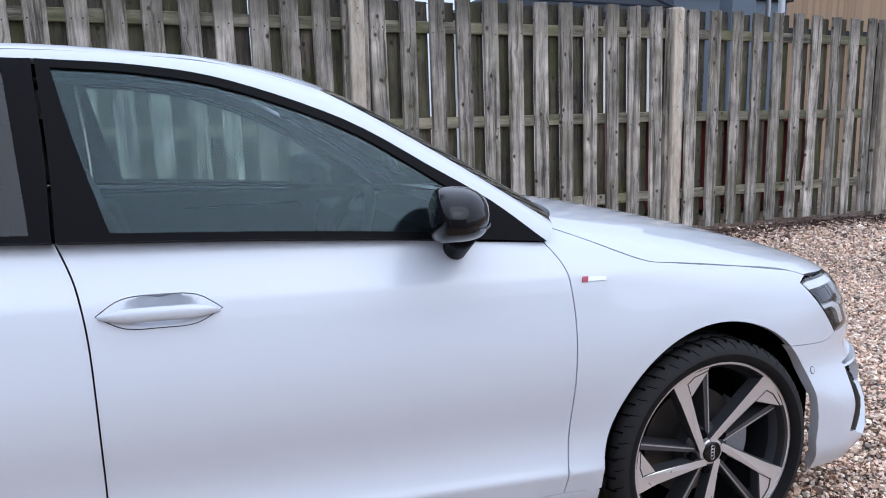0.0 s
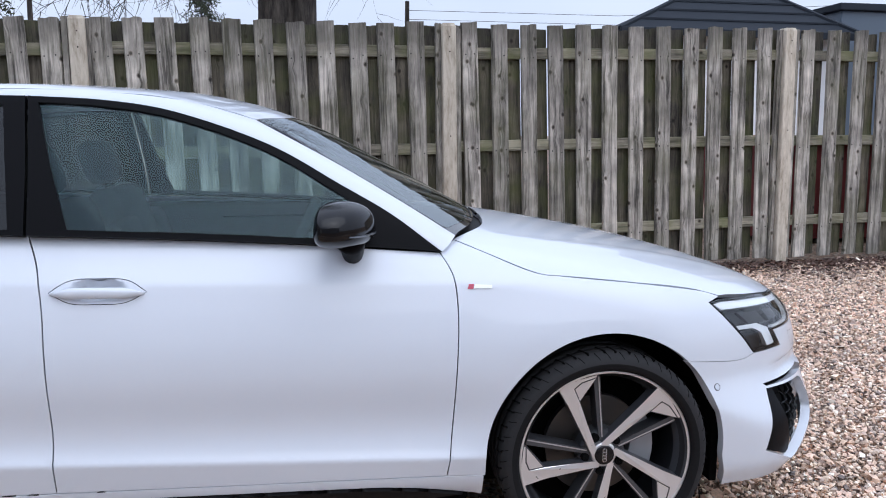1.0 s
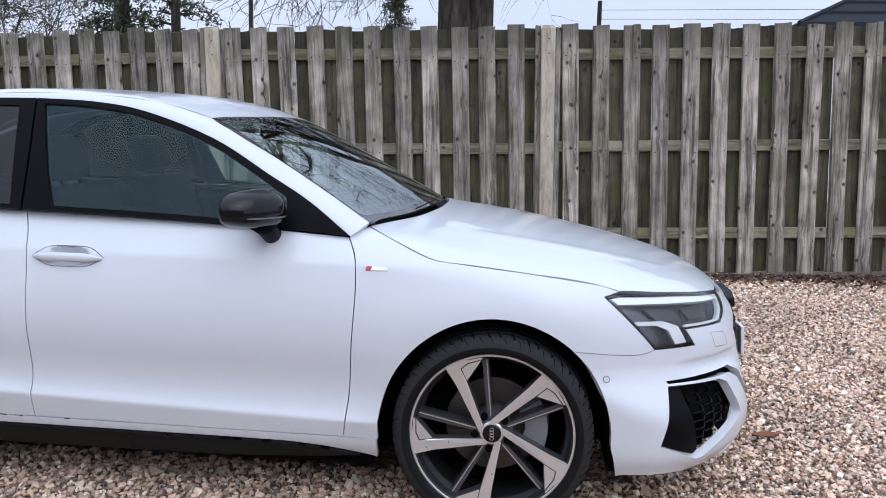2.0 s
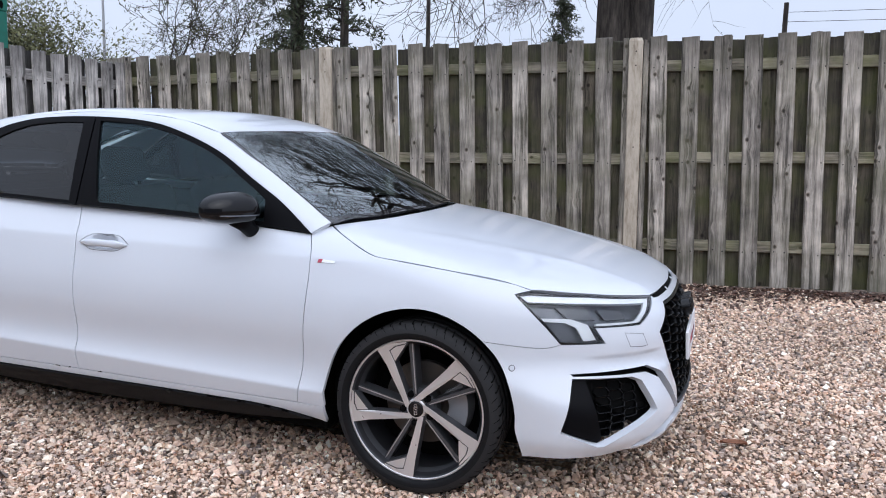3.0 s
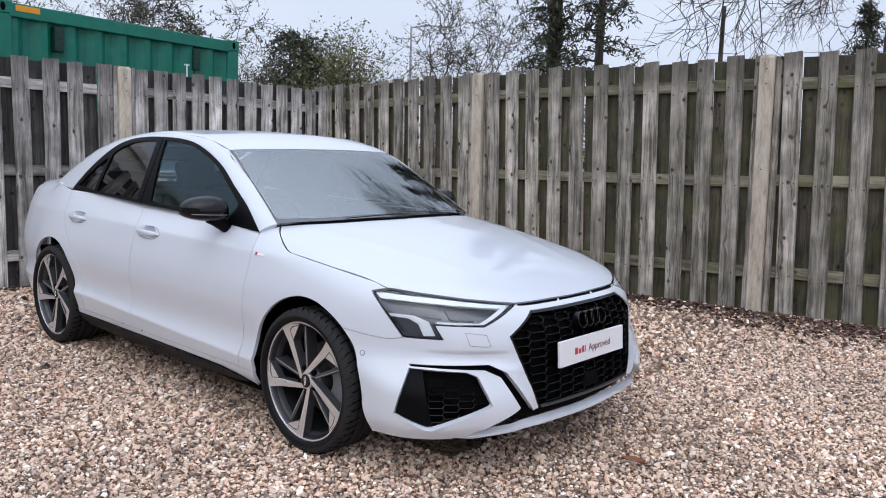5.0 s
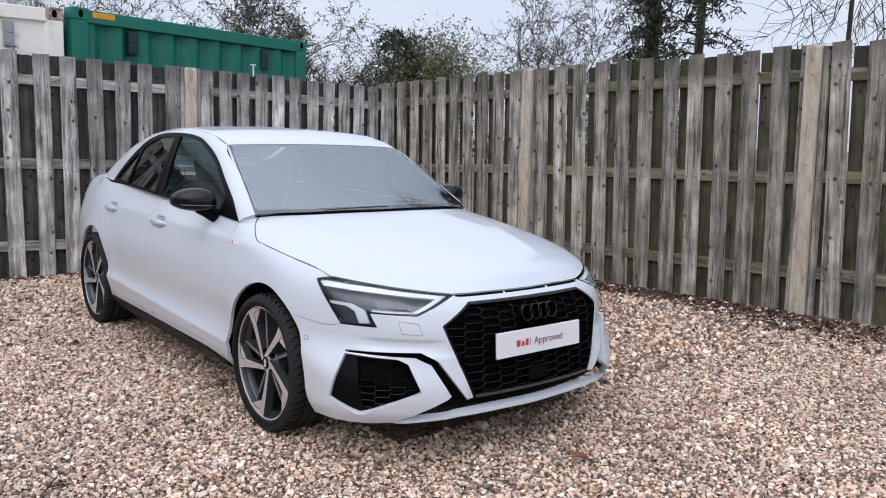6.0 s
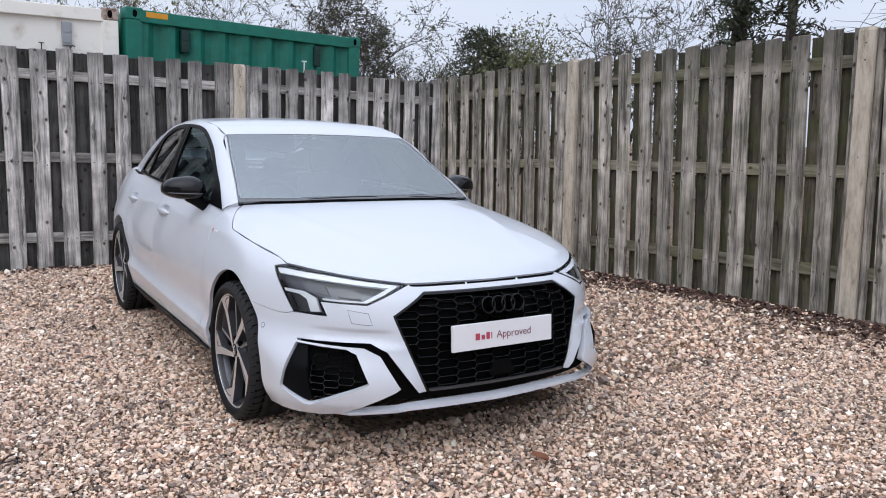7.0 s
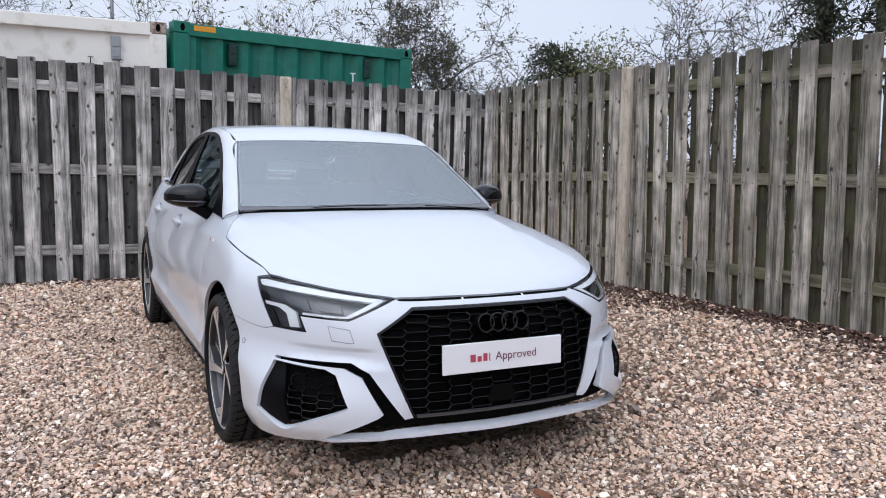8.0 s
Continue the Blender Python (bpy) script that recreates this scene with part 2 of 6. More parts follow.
into(bark, stops(node(bark, "ValToRGB", [("Fac", bn, "Fac")]), (0.38, (0.016, 0.013, 0.011)), (0.5, (0.045, 0.038, 0.032)), (0.66, (0.10, 0.085, 0.07))), 0, "Base Color")


def leaf_material(name, a, b):
    m = material(name, a, 0.6)
    g = node(m, "NewGeometry")
    into(m, stops(node(m, "ValToRGB", [("Fac", g, "Random Per Island")]), (0.0, a), (1.0, b)), 0, "Base Color")
    return m


young_leaf = leaf_material("young_leaf", (0.035, 0.04, 0.016), (0.085, 0.09, 0.035))
dark_leaf = leaf_material("evergreen_leaf", (0.022, 0.034, 0.018), (0.07, 0.082, 0.042))
spring_leaf = leaf_material("pale_spring_leaf", (0.09, 0.10, 0.04), (0.20, 0.20, 0.09))
slate = material("slate", (0.022, 0.027, 0.036), 0.7, Specular_IOR_Level=0.2)
rough_bump(slate, 8, 0.3, 0.01)
brick_wall = material("brick_wall", (0.3, 0.2, 0.13), 0.85)
bk = node(brick_wall, "TexBrick", [("Vector", node(brick_wall, "TexCoord"), "Object")], Scale=4.4)
bk.inputs["Color1"].default_value, bk.inputs["Color2"].default_value, bk.inputs["Mortar"].default_value = (0.36, 0.25, 0.15, 1), (0.27, 0.18, 0.11, 1), (0.3, 0.27, 0.23, 1)
into(brick_wall, bk, "Color", "Base Color")
white_wall = material("white_render", (0.78, 0.78, 0.78), 0.9)
rough_bump(white_wall, 4, 0.3, 0.01)
grey_wall = material("grey_render", (0.42, 0.42, 0.43), 0.9)
rough_bump(grey_wall, 4, 0.3, 0.01)
blue_steel = material("blue_grey_steel", (0.1, 0.13, 0.17), 0.5)
red_paint = material("red_paint", (0.33, 0.03, 0.03), 0.5)
galvanised = material("galvanised_steel", (0.35, 0.36, 0.38), 0.5, 0.4)
# red lowered in value so the tub shows less between the boards
dark_red = material("darkened_red_paint", (0.12, 0.012, 0.012), 0.7)
word_print = material("word_print", (0.18, 0.05, 0.08), 0.4)
tread_rubber = material("dusty_tread", (0.024, 0.0235, 0.0245), 0.75, Specular_IOR_Level=0.2)
rough_bump(tread_rubber, 90, 0.3, rough=(0.6, 0.85))
def curve(pts):
    """A smooth function through (x, y) pairs, level beyond its ends."""
    px, py = np.array([p[0] for p in pts], float), np.array([p[1] for p in pts], float)
    d = np.diff(py) / np.diff(px)
    m = np.concatenate([[d[0]], np.where(d[:-1] * d[1:] > 0, 2 * d[:-1] * d[1:] / np.where(d[:-1] + d[1:] == 0, 1, d[:-1] + d[1:]), 0), [d[-1]]])

    def at(v):
        v = np.clip(np.asarray(v, float), px[0], px[-1])
        i = np.clip(np.searchsorted(px, v) - 1, 0, len(px) - 2)
        h = px[i + 1] - px[i]
        s = (v - px[i]) / h
        return ((1 + 2 * s) * (1 - s) ** 2 * py[i] + s * (1 - s) ** 2 * h * m[i]
                + s * s * (3 - 2 * s) * py[i + 1] + s * s * (s - 1) * h * m[i + 1])
    return at


def smax(a, b, r):
    h = np.clip(0.5 + 0.5 * (a - b) / r, 0, 1)
    return a * h + b * (1 - h) + r * h * (1 - h)


def ramp(v, a, b):
    s = np.clip((v - a) / (b - a), 0, 1)
    return s * s * (3 - 2 * s)


# the car's lower body: half width along its length and up its side, bonnet and nose
WIDTH = curve([(-3.62, 0.70), (-3.4, 0.775), (-3.1, 0.84), (-2.63, 0.885), (-2.0, 0.888), (-1.0, 0.889), (-0.4, 0.886), (0.0, 0.884), (0.3, 0.875), (0.6, 0.845), (0.9, 0.79)])
BONNET = curve([(-3.62, 1.04), (-3.3, 1.065), (-2.95, 1.08), (-2.6, 1.25), (-0.9, 1.25), (-0.62, 1.04), (-0.46, 1.006), (-0.3, 0.985), (0.0, 0.94), (0.3, 0.882), (0.5, 0.836), (0.68, 0.786), (0.82, 0.733), (0.95, 0.66)])
RAKE = curve([(0.12, 0.09), (0.2, 0.025), (0.27, -0.012), (0.33, -0.02), (0.45, -0.01), (0.58, 0.0), (0.66, 0.025), (0.73, 0.07), (0.8, 0.14)])


def above(v, w):
    """Zero below 0, v above, with a rounded knee of width w."""
    t = np.clip(v / w, -40, 40)
    return w * np.log1p(np.exp(t))


def section(x, z):
    """How far the side stands out or in: a crease along the sill, an upright flank, a shoulder line under the windows."""
    rise = np.clip((-x - 0.5) / 1.17, 0, 1.6)
    d = z - (0.347 + 0.034 * rise)
    tuck = -0.55 * above(0.255 - z, 0.012)
    low = -smax(-(0.012 + 0.2 * d), -(0.012 - 0.036 * (1 - np.exp(-np.maximum(d, -0.05) / 0.055))), 0.006) + 0.026 * ramp(z, 0.41, 0.61)
    low = low * (1 - ramp(x, -0.45, -0.2))
    return low + tuck - 0.31 * above(z - 0.68, 0.03) - 0.42 * above(z - (0.85 + 0.014 * rise), 0.004) * (1 - 0.65 * ramp(-x, 2.3, 2.8))


def flare(x, z, cx, r0):
    d = np.hypot(x - cx, z - 0.32)
    return 0.008 * ramp(-d, -r0 - 0.2, -r0 + 0.02) * ramp(z, 0.25, 0.42)


def lower(x, y, z):
    a = np.abs(y)
    side = a - (WIDTH(x) + section(x, z) + flare(x, z, 0.0, 0.40) + flare(x, z, -2.63, 0.40))
    top = z - (BONNET(x) - 0.06 * a * a - 0.09 * a ** 4)
    full = 1 - ramp(z, 0.36, 0.56)
    nose = x - (0.905 - 0.16 * a * a - (0.75 - 0.33 * full) * a ** 4 - RAKE(z))
    tail = -x - (3.6 - 0.12 * a * a - 0.5 * (z - 0.85) ** 2)
    return smax(smax(smax(side, nose, 0.16 - 0.07 * full), tail, 0.2), top, 0.07)


# the greenhouse: its sides lean in, windscreen, roof and rear window follow one long bow
BELT = curve([(-3.4, 0.66), (-2.8, 0.735), (-2.2, 0.778), (-1.6, 0.797), (-1.0, 0.79), (-0.5, 0.768), (-0.2, 0.74)])
ROOF = curve([(-3.3, 1.0), (-3.0, 1.14), (-2.6, 1.305), (-2.2, 1.392), (-1.7, 1.428), (-1.3, 1.412), (-1.08, 1.376), (-0.93, 1.328), (-0.6, 1.165), (-0.27, 0.985), (-0.1, 0.885)])
BOW = curve([(-3.2, -0.25), (-2.4, -0.2), (-1.7, 0.0), (-1.1, 0.36), (-0.9, 0.385), (0.0, 0.385)])
CROWN = curve([(-2.6, 0.04), (-1.5, 0.075), (-1.25, 0.06), (-0.95, 0.0)])


def upper(x, y, z):
    a = np.abs(y)
    h = z - 0.94
    side = a - (BELT(x) - 0.37 * h - 0.16 * h * h)
    top = z - (ROOF(x + BOW(x) * a * a) - CROWN(x) * a * a)
    return smax(side, top, 0.045)


def solve(f, start, way, far):
    """How far along each way from each start the surface f = 0 lies."""
    lo, hi = np.zeros(len(start)), np.full(len(start), float(far))
    for _ in range(34):
        mid = (lo + hi) / 2
        p = start + way * mid[:, None]
        inside = f(p[:, 0], p[:, 1], p[:, 2]) < 0
        lo, hi = np.where(inside, mid, lo), np.where(inside, hi, mid)
    return start + way * ((lo + hi) / 2)[:, None]


AXIS = 0.05


def on_side(f, uv):
    uv = np.asarray(uv, float)
    return solve(f, np.stack([uv[:, 0], uv[:, 0] * 0, uv[:, 1]], 1), np.tile((0.0, -1.0, 0.0), (len(uv), 1)), 1.2)


def on_top(f, uv):
    uv = np.asarray(uv, float)
    return solve(f, np.stack([uv[:, 0], uv[:, 1], uv[:, 0] * 0 + 0.3], 1), np.tile((0.0, 0.0, 1.0), (len(uv), 1)), 1.4)


def on_nose(f, uv):
    """u: degrees round an upright axis behind the nose, to the car's right; v: height."""
    uv = np.asarray(uv, float)
    a = np.radians(uv[:, 0])
    return solve(f, np.stack([a * 0 + AXIS, a * 0, uv[:, 1]], 1), np.stack([np.cos(a), -np.sin(a), a * 0], 1), 1.6)


def normals(f, p, e=1e-3):
    g = np.stack([f(p[:, 0] + e, p[:, 1], p[:, 2]) - f(p[:, 0] - e, p[:, 1], p[:, 2]),
                  f(p[:, 0], p[:, 1] + e, p[:, 2]) - f(p[:, 0], p[:, 1] - e, p[:, 2]),
                  f(p[:, 0], p[:, 1], p[:, 2] + e) - f(p[:, 0], p[:, 1], p[:, 2] - e)], 1)
    return g / np.maximum(np.linalg.norm(g, axis=1), 1e-9)[:, None]
# ---- small builders ----
def mesh_object(name, bm, mat, parent=None, label="", smooth=False):
    me = bpy.data.meshes.new(name)
    bmesh.ops.recalc_face_normals(bm, faces=bm.faces)
    bm.to_mesh(me)
    bm.free()
    if smooth:
        me.polygons.foreach_set("use_smooth", [True] * len(me.polygons))
    for m in (mat if isinstance(mat, (list, tuple)) else [mat]):
        me.materials.append(m)
    ob = new(name, me)
    ob.parent = parent
    if label:
        tagged(ob, label)
    return ob


def part(name, bm, mat, parent, label="", smooth=False):
    return mesh_object(name, bm, mat, parent, label, smooth)


def block(bm, lo, hi, bevel=0.0, m=None, slot=0):
    """A box between two corners, its edges bevelled."""
    r = bmesh.ops.create_cube(bm, size=1.0)
    vs = r["verts"]
    lo, hi = Vector(lo), Vector(hi)
    for v in vs:
        v.co = Vector(((v.co[i] + 0.5) * (hi[i] - lo[i]) + lo[i] for i in range(3)))
    fs = list({f for v in vs for f in v.link_faces})
    if bevel:
        es = list({e for v in vs for e in v.link_edges})
        r = bmesh.ops.bevel(bm, geom=es, offset=bevel, segments=2, affect="EDGES", profile=0.5)
        fs = list({f for f in r["faces"]} | {f for f in fs if f.is_valid})
        vs = list({v for f in fs for v in f.verts})
    for f in fs:
        f.material_index = slot
    if m:
        bmesh.ops.transform(bm, matrix=m, verts=vs)
    return vs


def tube(bm, points, radii, sides=8, slot=0, caps=True):
    """A round bar along points."""
    rings = []
    pts = [Vector(p) for p in points]
    for i, p in enumerate(pts):
        d = (pts[min(i + 1, len(pts) - 1)] - pts[max(i - 1, 0)]).normalized()
        a = d.orthogonal().normalized() if not rings else (side - d * side.dot(d)).normalized()
        side = a
        b = d.cross(a)
        r = radii[i] if isinstance(radii, (list, tuple)) else radii
        rings.append([bm.verts.new(p + a * (math.cos(k * math.tau / sides) * r) + b * (math.sin(k * math.tau / sides) * r)) for k in range(sides)])
    for u, w in zip(rings, rings[1:]):
        for k in range(sides):
            bm.faces.new((u[k], u[(k + 1) % sides], w[(k + 1) % sides], w[k])).material_index = slot
    if caps:
        bm.faces.new(rings[0][::-1]).material_index = slot
        bm.faces.new(rings[-1]).material_index = slot


def lathe(bm, profile, m, sides=64, slot=0, closed=False):
    """Turns (radius, along) pairs round the z axis of m."""
    rings = [[bm.verts.new(m @ Vector((r * math.cos(k * math.tau / sides), r * math.sin(k * math.tau / sides), h))) for k in range(sides)] for r, h in profile]
    pairs = list(zip(rings, rings[1:])) + ([(rings[-1], rings[0])] if closed else [])
    for u, w in pairs:
        for k in range(sides):
            bm.faces.new((u[k], u[(k + 1) % sides], w[(k + 1) % sides], w[k])).material_index = slot


def prism(bm, outline, m, low, high, slot=0, side_slot=None, inset=0.0):
    """An outline (x, y) raised from low to high along m's z; the top may be drawn in."""
    c = Vector((sum(p[0] for p in outline) / len(outline), sum(p[1] for p in outline) / len(outline)))
    a = [bm.verts.new(m @ Vector((x, y, low))) for x, y in outline]
    b = [bm.verts.new(m @ Vector((*(Vector((x, y)) + (c - Vector((x, y))).normalized() * inset), high))) for x, y in outline]
    n = len(a)
    bm.faces.new(b).material_index = slot
    bm.faces.new(a[::-1]).material_index = slot if side_slot is None else side_slot
    for k in range(n):
        bm.faces.new((a[k], a[(k + 1) % n], b[(k + 1) % n], b[k])).material_index = slot if side_slot is None else side_slot


def raw_mesh(name, verts, faces, mat, smooth=False):
    """A mesh from arrays: verts (n, 3), faces (m, k)."""
    me = bpy.data.meshes.new(name)
    verts, faces = np.asarray(verts, np.float32), np.asarray(faces, np.int32)
    k = faces.shape[1]
    me.vertices.add(len(verts)), me.loops.add(faces.size), me.polygons.add(len(faces))
    me.vertices.foreach_set("co", verts.ravel())
    me.loops.foreach_set("vertex_index", faces.ravel())
    me.polygons.foreach_set("loop_start", np.arange(0, faces.size, k, dtype=np.int32))
    me.polygons.foreach_set("use_smooth", np.full(len(faces), smooth))
    me.update(calc_edges=True)
    me.validate()
    me.materials.append(mat)
    return me


# ---- ground: one sheet of gravel, rising a little to the fence ----
def ground_height(x, y):
    return ramp(y, 1.2, 3.9) * (0.045 + 0.011 * np.clip(x, -5, 7)) - 0.05 * ramp(-x, 3.0, 5.2) * ramp(-y, -3.5, -0.5)


gx = np.sinh(np.linspace(-7.0, 7.0, 181)) * 2.2
gX, gY = np.meshgrid(gx, gx, indexing="ij")
gZ = ground_height(gX, gY) - 0.006
idx = np.arange(181 * 181).reshape(181, 181)
quads = np.stack([idx[:-1, :-1], idx[1:, :-1], idx[1:, 1:], idx[:-1, 1:]], -1).reshape(-1, 4)
ground = new("ground", raw_mesh("ground", np.stack([gX, gY, gZ], -1).reshape(-1, 3), quads, gravel, True))
tagged(ground, "pinkish beige gravel yard, loose stones", "gravel", kind="structure")
# ---- the car: panels cut out of the body's two surfaces ----
from mathutils.geometry import delaunay_2d_cdt


def path(*runs):
    """A closed outline of smooth runs; each run begins where the one before it ends."""
    out = []
    for run in runs:
        run = [np.array(p, float) for p in run]
        if len(run) == 2:
            out += run[:1]
            continue
        ext = [2 * run[0] - run[1]] + run + [2 * run[-1] - run[-2]]
        for i in range(1, len(ext) - 2):
            a, b, c, d = ext[i - 1:i + 3]
            for s in np.arange(0, 1, 0.2):
                out.append(0.5 * (2 * b + (c - a) * s + (2 * a - 5 * b + 4 * c - d) * s * s + (3 * b - a - 3 * c + d) * s ** 3))
    return np.array(out)


def within(p, poly):
    x, y = p[:, 0:1], p[:, 1:2]
    a, b = poly, np.roll(poly, -1, 0)
    cross = ((a[:, 1] > y) != (b[:, 1] > y)) & (x < (b[:, 0] - a[:, 0]) * (y - a[:, 1]) / np.where(b[:, 1] == a[:, 1], 1e-12, b[:, 1] - a[:, 1]) + a[:, 0])
    return cross.sum(1) % 2 == 1


def drawn_in(poly, by):
    e = np.roll(poly, -1, 0) - poly
    area = np.sum(poly[:, 0] * np.roll(poly[:, 1], -1) - poly[:, 1] * np.roll(poly[:, 0], -1))
    n = np.stack([-e[:, 1], e[:, 0]], 1) * np.sign(area)
    n /= np.maximum(np.linalg.norm(n, axis=1), 1e-9)[:, None]
    v = n + np.roll(n, 1, 0)
    v /= np.maximum(np.linalg.norm(v, axis=1), 0.7)[:, None]
    return poly + v * by


def finer(poly, res):
    out = []
    for a, b in zip(poly, np.roll(poly, -1, 0)):
        k = max(1, int(np.ceil(np.linalg.norm(b - a) / res)))
        out += [a + (b - a) * i / k for i in range(k)]
    return np.array(out)


DEG = 0.0145


def panel(name, f, on, outline, mat, parent, side=1, holes=(), gap=0.002, depth=0.016, res=0.036, push=0.0, label="", dome=None, lines=()):
    """Cuts an outline out of the surface f, seen from the side, from above or round the nose; side -1 mirrors it to the car's left."""
    unit = np.array((DEG, 1.0)) if on is on_nose else np.array((1.0, 1.0))
    rim = finer(drawn_in(np.asarray(outline) * unit, gap), res)
    cuts = [finer(drawn_in(np.asarray(h) * unit, -gap), res) for h in holes]
    lo, hi = rim.min(0), rim.max(0)
    g = np.stack(np.meshgrid(np.arange(lo[0] + res / 2, hi[0], res), np.arange(lo[1] + res / 2, hi[1], res), indexing="ij"), -1).reshape(-1, 2)
    g[:, 1] += (np.round((g[:, 0] - lo[0]) / res).astype(int) % 2) * res * 0.3
    g = g[within(g, drawn_in(rim, res * 0.45))] if len(g) else g
    for c in cuts:
        g = g[~within(g, drawn_in(c, -res * 0.45))]
    pts, edges = [], []
    for ring in [rim] + cuts:
        s = len(pts)
        pts += [Vector(p) for p in ring]
        edges += [(s + i, s + (i + 1) % len(ring)) for i in range(len(ring))]
    for line in lines:
        line = np.asarray(line) * unit
        ok = within(line, drawn_in(rim, 0.004))
        for c in cuts:
            ok &= ~within(line, drawn_in(c, -0.004))
        s = len(pts)
        at = {int(i): s + k for k, i in enumerate(np.nonzero(ok)[0])}
        pts += [Vector(p) for p in line[ok]]
        edges += [(at[i], at[i + 1]) for i in at if i + 1 in at]
    pts += [Vector(p) for p in g]
    v2, _, faces, _, _, _ = delaunay_2d_cdt(pts, edges, [], 0, 1e-6)
    uv = np.array([tuple(v) for v in v2])
    tri = np.array([t for t in faces if len(t) == 3])
    mid = uv[tri].mean(1)
    keep = within(mid, rim)
    for c in cuts:
        keep &= ~within(mid, c)
    tri = tri[keep]
    p = on(f, uv / unit)
    n = normals(f, p)
    off = push if dome is None else push + dome(uv / unit)
    p = p + n * (np.full(len(p), off) if np.isscalar(off) else off)[:, None]
    if dome is not None:
        vn = np.zeros_like(p)
        c3 = np.cross(p[tri[:, 1]] - p[tri[:, 0]], p[tri[:, 2]] - p[tri[:, 0]])
        c3 *= np.sign((c3 * n[tri[:, 0]]).sum(1))[:, None]
        for k in range(3):
            np.add.at(vn, tri[:, k], c3)
        n2 = vn / np.maximum(np.linalg.norm(vn, axis=1), 1e-12)[:, None]
    else:
        n2 = n
    flip = (np.cross(p[tri[:, 1]] - p[tri[:, 0]], p[tri[:, 2]] - p[tri[:, 0]]) * n[tri[:, 0]]).sum(1) < 0
    tri[flip] = tri[flip][:, ::-1]
    e = np.concatenate([tri[:, [0, 1]], tri[:, [1, 2]], tri[:, [2, 0]]])
    key = np.sort(e, 1)
    _, inv, cnt = np.unique(key, axis=0, return_inverse=True, return_counts=True)
    edge = e[cnt[inv.ravel()] == 1]
    k = len(p)
    verts, faces3, vnorm = [p], [tri], [n2]
    if depth:
        ids, back = np.unique(edge, return_inverse=True)
        back = back.reshape(edge.shape)
        m = len(ids)
        verts += [p[ids], p[ids] - n[ids] * depth]
        vnorm += [np.zeros((m, 3)), np.zeros((m, 3))]
        a, b = k + back[:, 0], k + back[:, 1]
        faces3 += [np.stack([b, a, a + m], 1), np.stack([b, a + m, b + m], 1)]
    verts, faces3, vnorm = np.concatenate(verts), np.concatenate(faces3), np.concatenate(vnorm)
    if side < 0:
        verts, vnorm, faces3 = verts * (1, -1, 1), vnorm * (1, -1, 1), faces3[:, ::-1]
    me = raw_mesh(name, verts, faces3, mat, True)
    me.normals_split_custom_set_from_vertices([tuple(v) for v in vnorm])
    ob = new(name, me)
    ob.parent = parent
    if label:
        tagged(ob, label)
    return ob


# the body's crease lines, so that the meshes turn sharply along them
run = np.arange(-3.4, 0.5, 0.02)
lift_ = np.clip((-run - 0.5) / 1.17, 0, 1.6)
CREASES = [np.stack([run, 0.347 + 0.034 * lift_ + d], 1) for d in (-0.012, -0.004, 0.0, 0.005, 0.014, 0.03)] + [np.stack([run, 0.85 + 0.014 * lift_ + d], 1) for d in (-0.008, 0.0, 0.008)]
CREASES[:6] = [c[run < -0.3] for c in CREASES[:6]]
turn_ = np.radians(np.arange(0, 181, 2.5))
CREASES += [np.stack([cx + r * np.cos(turn_), 0.32 + r * np.sin(turn_)], 1) for cx in (0.0, -2.63) for r in (0.43, 0.445, 0.46, 0.48)]


car = tagged(new("car"), "glossy white saloon car with black trim, parked on the gravel", "car")

# shared lines, as (along, up) on the side
DOOR_FRONT = [(-0.493, 0.930), (-0.470, 0.893), (-0.457, 0.858), (-0.451, 0.80), (-0.450, 0.73), (-0.456, 0.60), (-0.464, 0.45), (-0.475, 0.34), (-0.482, 0.290)]
DOOR_REAR = [(-1.635, 0.984), (-1.598, 0.90), (-1.578, 0.80), (-1.567, 0.66), (-1.560, 0.47), (-1.556, 0.293)]
BACK_CUT = [(-2.60, 1.008), (-2.55, 0.90), (-2.46, 0.78), (-2.34, 0.685), (-2.24, 0.58), (-2.185, 0.46), (-2.165, 0.34), (-2.17, 0.293)]
BELT_FRONT = [(-1.635, 0.984), (-1.2, 0.971), (-0.8, 0.951), (-0.493, 0.930)]
BELT_REAR = [(-2.60, 1.008), (-2.1, 0.999), (-1.635, 0.984)]
BONNET_SIDE = [(0.39, 0.762), (0.309, 0.775), (0.106, 0.806), (-0.114, 0.811), (-0.219, 0.803), (-0.356, 0.743), (-0.441, 0.676)]


def arch(cx, a0, a1, r=0.372, n=22):
    return [(cx + r * math.cos(radians(a0 + (a1 - a0) * i / n)), 0.316 + (r + 0.012) * math.sin(radians(a0 + (a1 - a0) * i / n))) for i in range(n + 1)]


def as_side(p):
    return [(float(q[0]), float(q[2])) for q in p]


LAMP = [(70.0, 0.770), (66.7, 0.777), (52.0, 0.766), (28.0, 0.729), (31.0, 0.709), (38.7, 0.652), (51.3, 0.655), (49.0, 0.600), (59.5, 0.600), (64.3, 0.682)]
LAMP_BACK = as_side(on_nose(lower, [(59.5, 0.600), (62.0, 0.645), (64.3, 0.682), (67.2, 0.728), (70.0, 0.770)]))
bonnet_edge = as_side(on_top(lower, [(x, -y) for x, y in BONNET_SIDE]))

